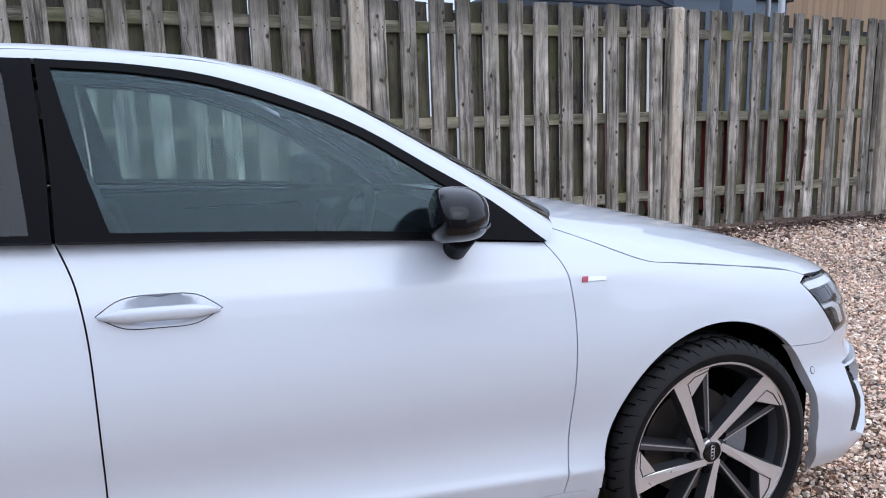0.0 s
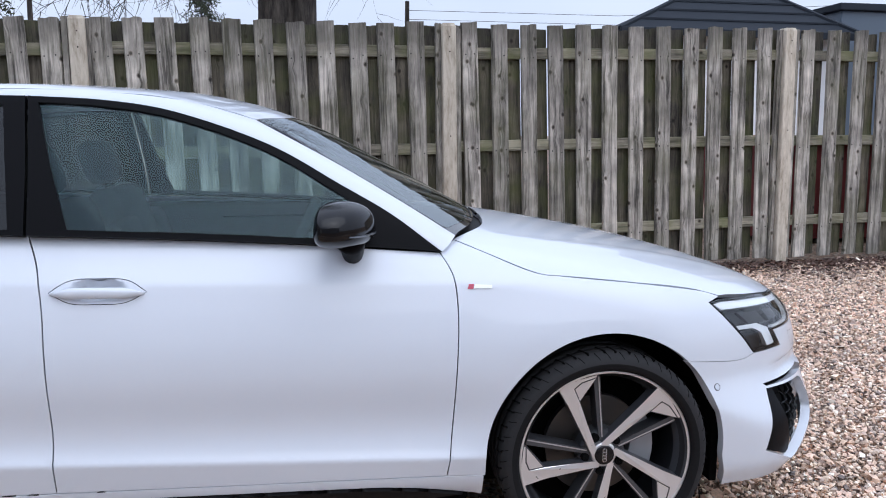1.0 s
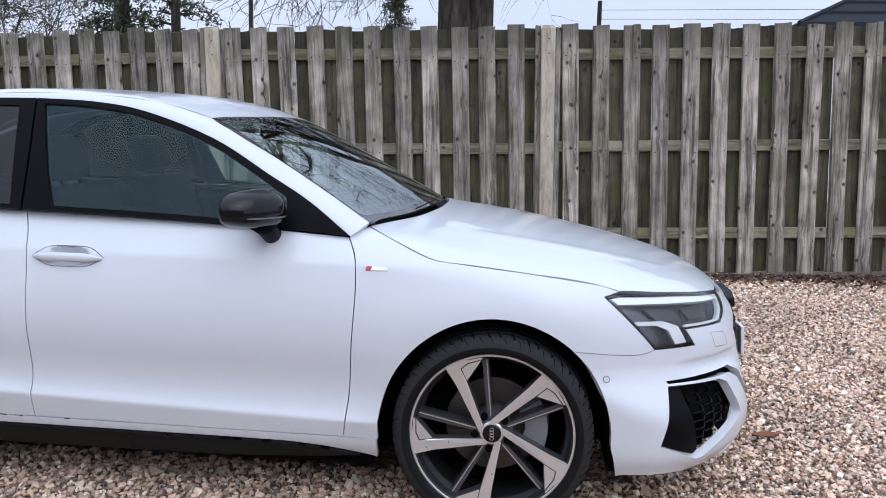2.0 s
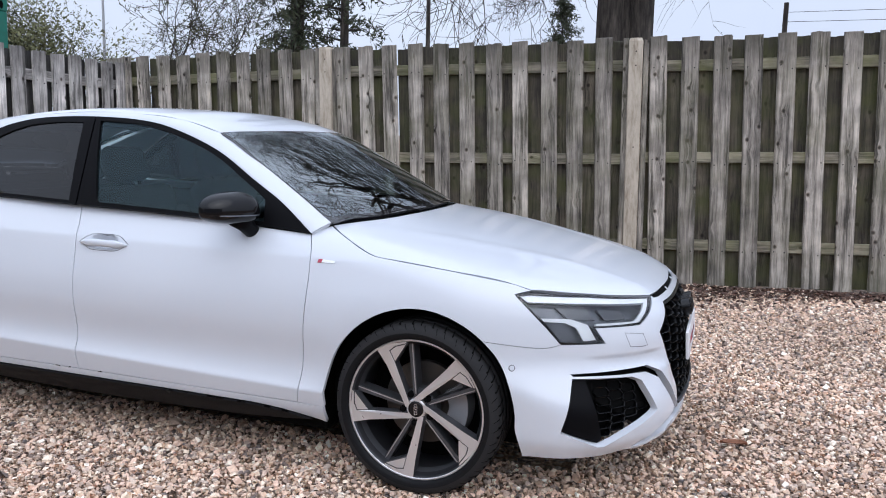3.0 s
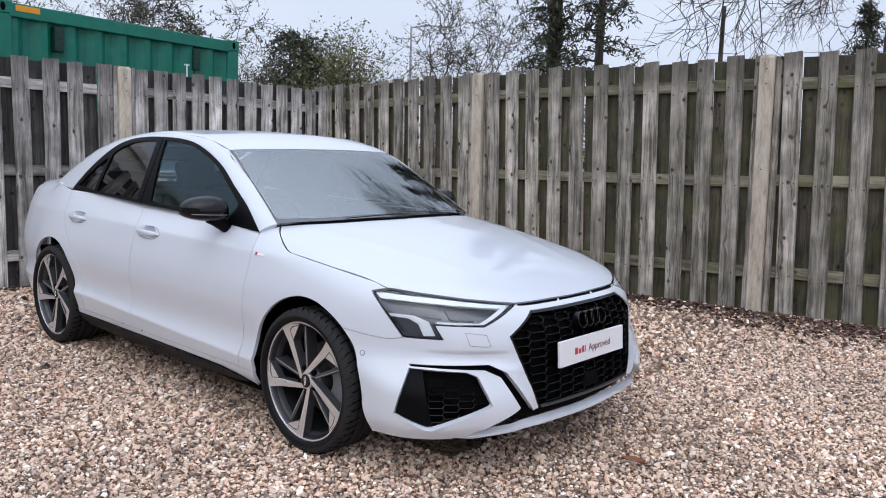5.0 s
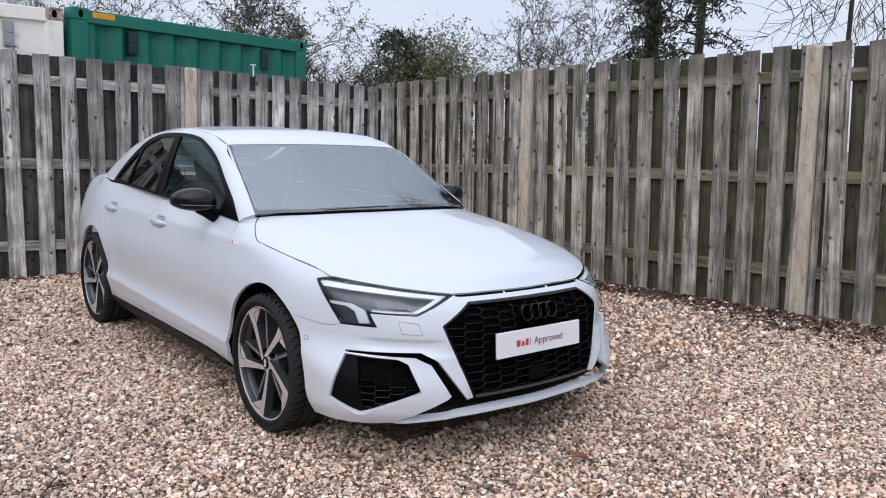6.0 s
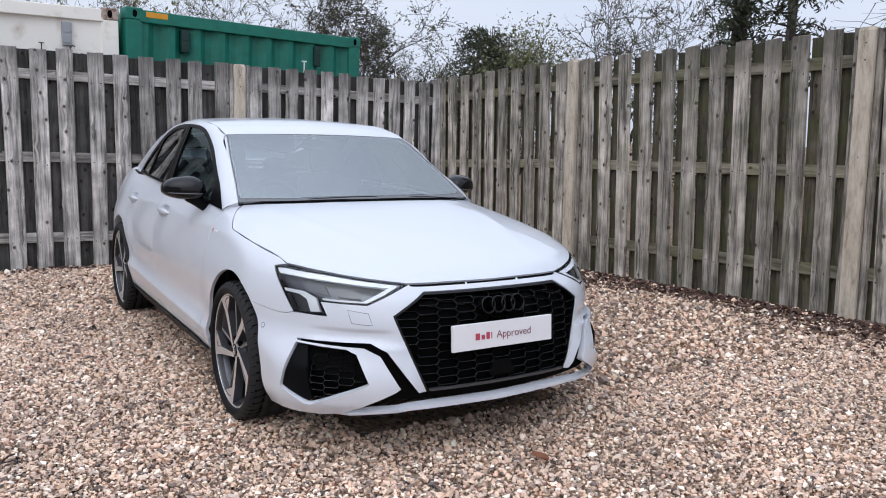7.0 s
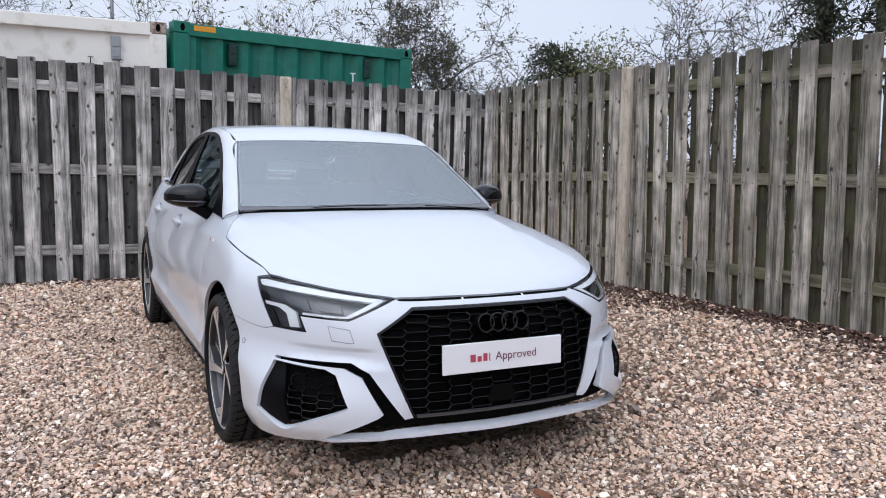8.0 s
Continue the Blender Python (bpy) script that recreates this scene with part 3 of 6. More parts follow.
for side in (1, -1):
    # front wing
    wing = path(DOOR_FRONT, [(-0.482, 0.290), (-0.372, 0.285)], [(-0.372, 0.285), *arch(0.004, 184, 49)], [arch(0.004, 184, 49)[-1], (0.44, 0.588), LAMP_BACK[0]],
                LAMP_BACK, [LAMP_BACK[-1], bonnet_edge[0]], bonnet_edge, [bonnet_edge[-1], DOOR_FRONT[0]])
    panel("front_wing", lower, on_side, wing, white_paint, car, side, res=0.02, gap=0.0014, lines=CREASES)
    # doors, with a dished grip behind each handle
    for kind, front, back, belt, gx0, glass in (("front_door", DOOR_FRONT, DOOR_REAR, BELT_FRONT, -1.435, front_glass), ("rear_door", DOOR_REAR, BACK_CUT, BELT_REAR, -2.335, privacy_glass)):
        gz = 0.841 if kind == "front_door" else 0.852
        grip = path([(gx0 - 0.126, gz), (gx0 - 0.075, gz + 0.029), (gx0, gz + 0.034), (gx0 + 0.075, gz + 0.029), (gx0 + 0.126, gz)], [(gx0 + 0.126, gz), (gx0 + 0.07, gz - 0.027), (gx0, gz - 0.030), (gx0 - 0.07, gz - 0.027), (gx0 - 0.126, gz)])
        door = panel(kind, lower, on_side, path(front, [front[-1], back[-1]], back[::-1], belt), white_paint, car, side, holes=[grip], res=0.02, lines=CREASES)
        panel("grip_recess", lower, on_side, grip, white_paint, door, side, gap=0.0, depth=0.0, res=0.012, label="dished white door grip",
              dome=lambda q, c=gx0, z=gz: -0.045 * np.clip(1 - ((q[:, 0] - c) / 0.066) ** 2 - ((q[:, 1] - z - 0.008) / 0.027) ** 2, 0, 1) ** 0.5)
        bm = bmesh.new()
        pull = on_side(lower, [(gx0 - 0.122 + 0.244 * i / 16, gz - 0.004) for i in range(17)])
        nn = normals(lower, pull)
        rows = []
        for i in range(17):
            s = i / 16
            end = min(1.0, abs(s - 0.5) * 2)
            up = 0.0155 * (1 - 0.78 * max(0.0, (end - 0.5) / 0.5) ** 1.6)
            out = 0.003 + 0.019 * math.sin(math.pi * s) ** 0.6
            q, n_ = Vector(pull[i]), Vector(nn[i])
            zup = (Vector((0, 0, 1)) - n_ * n_.z).normalized()
            rows.append([bm.verts.new(((c := q + n_ * (out + b) + zup * a)[0], c[1] * side, c[2])) for a, b in
                         ((up, -0.004), (up * 0.85, 0.003), (up * 0.2, 0.006), (-up * 0.7, 0.002), (-up, -0.006), (-up * 0.5, -0.014), (up * 0.5, -0.014))])
        for u, w in zip(rows, rows[1:]):
            for k in range(7):
                bm.faces.new((u[k], u[(k + 1) % 7], w[(k + 1) % 7], w[k]))
        bm.faces.new(rows[0]), bm.faces.new(rows[-1])
        part("door_handle", bm, white_paint, door, smooth=True)
        # black surround of the glass, and the pane
        if kind == "front_door":
            rim_line = path([(-0.487, 0.932), (-0.63, 1.038), (-0.78, 1.125), (-0.99, 1.241), (-1.253, 1.330), (-1.45, 1.361), (-1.662, 1.370)], [(-1.662, 1.370), (-1.64, 1.16), (-1.631, 0.988)], [p if i else (-1.631, 0.988) for i, p in enumerate([(x, z + 0.003) for x, z in BELT_FRONT])])
            pane_line = path([(-0.70, 0.966), (-0.712, 1.046)], [(-0.712, 1.050), (-0.80, 1.106), (-1.0, 1.220), (-1.255, 1.308), (-1.45, 1.340), (-1.630, 1.350)], [(-1.630, 1.350), (-1.58, 1.17), (-1.525, 1.004)], [(-1.525, 1.004), (-1.1, 0.989), (-0.70, 0.966)])
        else:
            rim_line = path([(-1.668, 1.370), (-1.85, 1.368), (-2.05, 1.352), (-2.235, 1.306), (-2.415, 1.211), (-2.56, 1.107), (-2.665, 1.013)], [(-2.665, 1.013), *[(x, z + 0.003) for x, z in BELT_REAR[1:-1]], (-1.637, 0.988)], [(-1.637, 0.988), (-1.646, 1.16), (-1.668, 1.370)])
            pane_line = path([(-1.725, 1.342), (-1.88, 1.339), (-2.04, 1.322), (-2.17, 1.284), (-2.235, 1.251)], [(-2.235, 1.251), (-2.262, 1.02)], [(-2.262, 1.02), (-2.0, 1.016), (-1.68, 1.005)], [(-1.68, 1.005), (-1.70, 1.16), (-1.725, 1.342)])
        quarter = path([(-2.278, 1.228), (-2.34, 1.198), (-2.44, 1.138), (-2.52, 1.082), (-2.575, 1.04)], [(-2.575, 1.04), (-2.30, 1.024)], [(-2.30, 1.024), (-2.278, 1.228)])
        openings = [pane_line] if kind == "front_door" else [pane_line, quarter]
        if kind == "rear_door":
            panel("quarter_glass", upper, on_side, quarter, glass, door, side, push=-0.003, depth=0.0, gap=-0.004, label="small dark quarter glass")
        panel("window_surround", upper, on_side, rim_line, trim_black, door, side, holes=openings, push=0.003, depth=0.02, gap=0.001, label="satin black window surround")
        panel("window_glass", upper, on_side, pane_line, glass, door, side, push=-0.003, depth=0.0, gap=-0.004, label="tinted window glass")
    # pillars and roof rail in one white frame
    ws_edge = as_side(on_top(upper, [(-1.03, -0.58), (-0.8, -0.63), (-0.6, -0.668), (-0.437, -0.702)]))
    roof_edge = as_side(on_top(upper, [(-3.06, -0.52), (-2.8, -0.55), (-2.4, -0.575), (-2.0, -0.585), (-1.6, -0.585), (-1.25, -0.582), (-1.03, -0.58)]))
    frame_line = path(roof_edge, ws_edge, [ws_edge[-1], (-0.487, 0.932)], [(-0.487, 0.932), (-0.63, 1.038), (-0.78, 1.125), (-0.99, 1.241), (-1.253, 1.330), (-1.45, 1.361), (-1.665, 1.370), (-1.85, 1.368), (-2.05, 1.352), (-2.235, 1.306), (-2.415, 1.211), (-2.56, 1.107), (-2.665, 1.013)],
                      [(-2.665, 1.013), (-2.9, 1.015), (-3.2, 1.01)], [(-3.2, 1.01), roof_edge[0]])
    panel("pillar_frame", upper, on_side, frame_line, white_paint, car, side, gap=0.0005, depth=0.02)
    inner = [(-1.05, -0.560), (-0.8, -0.612), (-0.6, -0.650), (-0.46, -0.680)]
    outer = [(-0.46, -0.708), (-0.6, -0.680), (-0.8, -0.642), (-1.05, -0.588)]
    panel("pillar_backing", upper, on_top, path(inner, [inner[-1], outer[0]], outer, [outer[-1], inner[0]]), white_paint, car, side, push=-0.008, depth=0.0, gap=0.0, res=0.02)
    # rear wing, sill and skirt
    rear_arch = arch(-2.63, -4, 184)
    panel("rear_wing", lower, on_side, path(BACK_CUT, [(-2.17, 0.293), rear_arch[0]], rear_arch, [rear_arch[-1], (-3.05, 0.25), (-3.4, 0.28)], [(-3.4, 0.28), (-3.46, 0.6), (-3.44, 0.97)], [(-3.44, 0.97), (-3.2, 1.03), (-2.95, 1.045), (-2.75, 1.03), (-2.60, 1.008)]), white_paint, car, side, res=0.025, lines=CREASES)
    panel("sill", lower, on_side, path([(-2.262, 0.2925), (-1.556, 0.2925), (-0.482, 0.2895), (-0.372, 0.2845)], [(-0.372, 0.2845), (-0.372, 0.212)], [(-0.372, 0.212), (-0.43, 0.226), (-0.6, 0.253), (-0.9, 0.261), (-2.27, 0.262)], [(-2.27, 0.262), (-2.262, 0.2925)]), white_paint, car, side, push=0.001, res=0.012)
    # black strip added behind the door-to-sill gap, standing for its shade
    panel("sill_gap_backing", lower, on_side, np.array([(-2.24, 0.275), (-2.24, 0.31), (-0.4, 0.307), (-0.4, 0.272)]), deep_black, car, side, push=-0.015, depth=0.0, res=0.02, gap=0.0)
    panel("side_skirt", lower, on_side, path([(-0.43, 0.226), (-0.6, 0.253), (-0.9, 0.261), (-2.25, 0.262)], [(-2.25, 0.262), (-2.2, 0.19)], [(-2.2, 0.19), (-1.6, 0.175), (-0.95, 0.185), (-0.6, 0.205), (-0.43, 0.226)]), plastic_black, car, side, push=0.010, depth=0.03, res=0.015, label="matt black side skirt")
    # seen gap behind the wing: dark liners of the wheel wells
    for cx in (0.004, -2.63):
        bm = bmesh.new()
        m = Matrix.Translation((cx, -0.50 * side, 0.316)) @ Matrix.Rotation(radians(90 * side), 4, "X")
        lathe(bm, [(0.06, 0.0), (0.392, 0.0), (0.392, 0.26)], m, 40)
        bmesh.ops.delete(bm, geom=[v for v in bm.verts if v.co.z < 0.14], context="VERTS")
        x1 = cx + 0.37 if cx > -1 else cx - 0.405
        block(bm, (x1, -0.80, 0.19), (x1 + 0.026, -0.42, 0.60), 0.004, Matrix.Diagonal((1, side, 1, 1)))
        part("wheel_liner", bm, deep_black, car, "dark wheel-arch liner")
    # badge on the wing
    badge = panel("badge", lower, on_side, np.array([(-0.400, 0.845), (-0.349, 0.843), (-0.349, 0.834), (-0.404, 0.834)]), lamp_white, car, side, gap=0, depth=0.003, push=0.003, res=0.02, label="small red and silver badge bar")
    panel("badge_end", lower, on_side, np.array([(-0.417, 0.846), (-0.401, 0.846), (-0.405, 0.833), (-0.421, 0.833)]), red_print, badge, side, gap=0, depth=0.003, push=0.003, res=0.02, label="red badge end")
    # parking sensor
    bm = bmesh.new()
    q = on_side(lower, [(0.354, 0.518)])
    nq = normals(lower, q)[0]
    c0 = Vector((q[0][0], q[0][1] * side, q[0][2]))
    nv = Vector((nq[0], nq[1] * side, nq[2]))
    m = Matrix.Translation(c0) @ nv.to_track_quat("Z", "Y").to_matrix().to_4x4()
    lathe(bm, [(0.0005, 0.002), (0.008, 0.002), (0.009, 0.0005)], m, 20, 0)
    lathe(bm, [(0.0092, 0.0012), (0.0115, 0.0012), (0.012, -0.001)], m, 20, 1)
    part("parking_sensor", bm, [white_paint, grey_print], car)

# bonnet, roof, windscreen, rear deck
half = [(-0.26, 0.0), (-0.268, 0.2), (-0.315, 0.45), (-0.441, 0.676)]
mirror_y = lambda pts: [(x, -y) for x, y in pts]
front = [(0.39, 0.762), (0.52, 0.69), (0.638, 0.592), (0.72, 0.485), (0.769, 0.392)]
nose_edge = [(0.769, 0.392), (0.792, 0.26), (0.807, 0.0), (0.792, -0.26), (0.769, -0.392)]
panel("bonnet", lower, on_top, path(half[::-1] + mirror_y(half[1:]), mirror_y(BONNET_SIDE[::-1]), mirror_y(front), nose_edge[::-1], front[::-1], BONNET_SIDE), white_paint, car,
      dome=lambda q: 0.0035 * np.exp(-((np.abs(q[:, 1]) - (0.36 + 0.22 * ramp(-q[:, 0], -0.75, 0.35))) / 0.035) ** 2) * ramp(q[:, 0], -0.45, 0.1) * ramp(-q[:, 0], -0.75, -0.4))
ws_side = [(-1.03, 0.58), (-0.8, 0.63), (-0.6, 0.668), (-0.437, 0.702)]
header = [(-1.03, -0.58), (-0.955, -0.32), (-0.925, 0.0), (-0.955, 0.32), (-1.03, 0.58)]
base = [(-0.437, 0.702), (-0.33, 0.4), (-0.28, 0.0), (-0.33, -0.4), (-0.437, -0.702)]
screen = path(header, ws_side, base, mirror_y(ws_side[::-1]))
clear = path([(-1.018, -0.568), (-0.937, -0.3), (-0.905, 0.0), (-0.935, 0.3), (-1.0, 0.55)], [(-1.0, 0.55), (-0.78, 0.602), (-0.60, 0.641), (-0.50, 0.655)],
             [(-0.50, 0.655), (-0.452, 0.635), (-0.36, 0.4), (-0.308, 0.0), (-0.355, -0.4), (-0.448, -0.65), (-0.478, -0.683)], [(-0.478, -0.683), (-0.60, -0.658), (-0.79, -0.622), (-1.018, -0.568)])
windscreen = panel("windscreen", upper, on_top, clear, screen_glass, car, depth=0.0, gap=-0.002, label="wide raked windscreen")
panel("sensor_patch", upper, on_top, np.array([(-0.872, 0.055), (-0.862, 0.075), (-0.835, 0.072), (-0.815, 0.035), (-0.815, -0.035), (-0.835, -0.072), (-0.862, -0.075), (-0.872, -0.055)]), cabin, windscreen, depth=0.0, push=-0.004, res=0.02, label="dark sensor housing behind the glass")
panel("black_border", upper, on_top, screen, glazed_black, windscreen, holes=[clear], depth=0.012, gap=0.001, push=-0.0005, label="black glazed border")
back_edge = [(-2.45, 0.572), (-2.36, 0.3), (-2.34, 0.0), (-2.36, -0.3), (-2.45, -0.572)]
panel("roof", upper, on_top, path(back_edge[::-1], [(-2.45, 0.572), (-2.0, 0.585), (-1.6, 0.585), (-1.25, 0.582), (-1.03, 0.58)], header[::-1], [(-1.03, -0.58), (-1.25, -0.582), (-1.6, -0.585), (-2.0, -0.585), (-2.45, -0.572)]), white_paint, car, gap=0.0005)
panel("rear_window", upper, on_top, path(back_edge, [(-2.45, -0.572), (-2.8, -0.55), (-3.06, -0.52)], [(-3.06, -0.52), (-3.12, 0.0), (-3.06, 0.52)], [(-3.06, 0.52), (-2.8, 0.55), (-2.45, 0.572)]), privacy_glass, car, depth=0.01)
panel("boot_lid", lower, on_top, path([(-2.95, 0.66), (-3.0, 0.0), (-2.95, -0.66)], [(-2.95, -0.66), (-3.40, -0.62)], [(-3.40, -0.62), (-3.47, 0.0), (-3.40, 0.62)], [(-3.40, 0.62), (-2.95, 0.66)]), white_paint, car)
# scuttle under the windscreen
panel("scuttle", lower, on_top, path([(-0.26, 0.0), (-0.268, 0.2), (-0.315, 0.45), (-0.441, 0.69)], [(-0.441, 0.69), (-0.56, 0.68), (-0.50, 0.4), (-0.46, 0.0)], [(-0.46, 0.0), (-0.50, -0.4), (-0.56, -0.68), (-0.441, -0.69)], [(-0.441, -0.69), (-0.315, -0.45), (-0.268, -0.2), (-0.26, 0.0)]), plastic_black, car, push=-0.02, gap=-0.01, depth=0.0, label="ribbed black scuttle panel")
for y0, y1 in ((-0.36, 0.02), (0.24, 0.58)):
    bm = bmesh.new()
    pts = on_top(upper, [(-0.300 - 0.24 * y * y, y) for y in np.linspace(y0, y1, 7)])
    tube(bm, [(p[0], p[1], p[2] - 0.001) for p in pts], 0.003, 6)
    tube(bm, [(p[0] + 0.03, p[1], p[2] - 0.016) for p in pts[3:]], 0.005, 6)
    part("wiper", bm, trim_black, car, "black wiper arm and blade")

# nose: bumper with grille, side vents and the dark channel round them
mir = lambda pts: [(-u, v) for u, v in pts]
FRONT_CUT = [(float(np.degrees(np.arctan2(-q[1], q[0] - AXIS))), float(q[2])) for q in on_side(lower, [*arch(0.004, 49, 2)[::3], (0.378, 0.29), (0.398, 0.192)])]
wing_low = [(float(np.degrees(np.arctan2(-q[1], q[0] - AXIS))), float(q[2])) for q in on_side(lower, [(LAMP_BACK[0][0], LAMP_BACK[0][1]), (0.44, 0.588), arch(0.004, 184, 49)[-1]])]
lamp_low = [(59.5, 0.600), (49.0, 0.600), (51.3, 0.655), (38.7, 0.652), (31.0, 0.709), (28.0, 0.729)]
top = [(28.0, 0.729), (26.5, 0.7208), (15, 0.7202), (0, 0.7202)]
sill_line = [(FRONT_CUT[-1][0], 0.195), (60, 0.199), (48, 0.206), (45, 0.212), (36.3, 0.2265), (17, 0.232), (0, 0.230)]
right = [wing_low[::-1], *[[a, b] for a, b in zip(lamp_low, lamp_low[1:])], top + mir(top[:-1])[::-1]]
bumper_line = path(*right, *[[a, b] for a, b in zip(mir(lamp_low)[::-1], mir(lamp_low)[::-1][1:])], mir(wing_low), mir(FRONT_CUT), mir(sill_line) + sill_line[:-1][::-1], FRONT_CUT[::-1])
GRILLE = [(23.2, 0.306), (32.0, 0.613), (24.0, 0.702), (-24.0, 0.702), (-32.0, 0.613), (-23.2, 0.306)]
VENT = [(57.3, 0.483), (43.2, 0.475), (40.6, 0.458), (37.3, 0.352), (38.0, 0.344), (51.2, 0.253), (52.6, 0.254), (60.3, 0.304)]
CHANNEL = [(57.5, 0.499), (37.5, 0.504), (33.2, 0.470), (25.2, 0.302)]
UNDER = [(57.0, 0.491), (38.9, 0.485), (34.8, 0.455), (29.9, 0.330), (31.0, 0.318), (43.5, 0.2265), (36.0, 0.2385), (17.0, 0.247), (0.0, 0.244)]
mouth = np.array(CHANNEL + GRILLE + mir(CHANNEL)[::-1] + mir(UNDER) + UNDER[:-1][::-1])
vents = [np.array(VENT), np.array(mir(VENT))]


def facets(q):
    """The bumper's drawn-in cheek and the proud frame round each side vent."""
    a = np.abs(q[:, 0])
    frame_ = ramp(-a, -60, -52) * ramp(a, 27, 31) * ramp(-q[:, 1], -0.500, -0.486) * ramp(q[:, 1], 0.2, 0.26)
    corner = ramp(-a, -50, -33) * ramp(a, 24, 27) * ramp(-q[:, 1], -0.47, -0.30) * ramp(q[:, 1], 0.236, 0.262)
    cheek = ramp(-q[:, 1], -0.560, -0.542) * ramp(q[:, 1], 0.503, 0.515) * ramp(a, 30, 38) * ramp(-a, -56, -46)
    lip = ramp(-q[:, 1], -0.249, -0.222) * ramp(-a, -46, -41)
    return 0.011 * frame_ + 0.014 * corner - 0.013 * cheek + 0.014 * lip


turns = np.arange(30.0, 64.1, 0.5)
SHARP = [np.stack([s * turns, np.full(len(turns), z)], 1) for s in (1, -1) for z in (0.541, 0.5455, 0.551, 0.556, 0.561)]
bumper = panel("front_bumper", lower, on_nose, bumper_line, white_paint, car, holes=[mouth, *vents], res=0.015, gap=0.0008, depth=0.03, dome=facets, lines=SHARP)
# black sheet added under the bonnet edge so the gap reads as shade
panel("bonnet_gap_backing", lower, on_nose, np.array([(29.0, 0.712), (29.5, 0.745), (15, 0.745), (0, 0.745), (-15, 0.745), (-29.5, 0.745), (-29.0, 0.712)]), deep_black, bumper, push=-0.010, depth=0.0, gap=0.0, res=0.02, label="dark strip added behind the bonnet gap as its shade")
for u in (9.5, -10.5):
    panel("gap_clip", lower, on_nose, np.array([(u - 0.25, 0.717), (u - 0.25, 0.727), (u + 0.25, 0.727), (u + 0.25, 0.717)]), lamp_white, bumper, push=-0.003, depth=0.004, gap=0.0, res=0.01, label="small white clip in the bonnet gap")
grille_back = [(57.5, 0.50), (37.5, 0.506), (33.2, 0.62), (24.5, 0.706)]
panel("mouth_backing", lower, on_nose, np.array(grille_back + mir(grille_back)[::-1] + mir([(57.5, 0.485), (38, 0.255), (0, 0.235)]) + [(38, 0.255), (57.5, 0.485)]), deep_black, bumper, push=-0.036, depth=0.0, gap=0.0)


def ring_of_hex(bm, c, w, h, push, surface, inner=0.82, deep=0.026):
    """One honeycomb cell: a funnel of six sides whose lower lip stands proud."""
    pts = [(-0.5, 0), (-0.37, 0.5), (0.37, 0.5), (0.5, 0), (0.37, -0.5), (-0.37, -0.5)]
    rows = []
    for s, d in ((1.02, -0.010), (0.99, -0.002), (0.95, 0.0), (inner + 0.05, -0.001), (inner, -0.006), (inner - 0.06, -deep)):
        p = on_nose(surface, [(c[0] + x * w * (1 - (1 - s) * h / w) / DEG, c[1] + z * h * s) for x, z in pts])
        lip = np.array([-0.012 * z - 0.003 for x, z in pts])
        p = p + normals(surface, p) * (push + d + lip)[:, None]
        rows.append([bm.verts.new(v) for v in p])
    for a, b in zip(rows, rows[1:]):
        for k in range(6):
            bm.faces.new((a[k], a[(k + 1) % 6], b[(k + 1) % 6], b[k]))


bm = bmesh.new()
CW, CH = 0.0945, 0.0345
poly = drawn_in(np.array(GRILLE) * (DEG, 1), 0.010)
for i in range(-9, 10):
    for j in range(-8, 9):
        c = np.array([[i * CW * 0.87, 0.497 + (j + 0.5 * (i % 2)) * CH]])
        if within(c, poly)[0]:
            ring_of_hex(bm, (c[0][0] / DEG, c[0][1]), CW, CH, -0.008, lower)
grille = part("grille_mesh", bm, grille_black, bumper, "gloss black honeycomb grille")
panel("grille_frame", lower, on_nose, np.array(GRILLE), grille_black, bumper, holes=[drawn_in(np.array(GRILLE) * (DEG, 1), 0.012) / (DEG, 1)], push=-0.003, depth=0.025, gap=0.002)
panel("lower_trim", lower, on_nose, np.array([(22.5, 0.316), (-22.5, 0.316), (-22.3, 0.306), (22.3, 0.306)]), dark_alloy, bumper, push=0.002, depth=0.012, gap=0.0)
panel("front_sensor_cover", lower, on_nose, np.array([(4.3, 0.350), (3.9, 0.336), (-3.9, 0.336), (-4.3, 0.350), (-2.7, 0.402), (2.7, 0.402)]), deep_black, bumper, push=-0.004, depth=0.02, label="dark sensor cover in the grille")
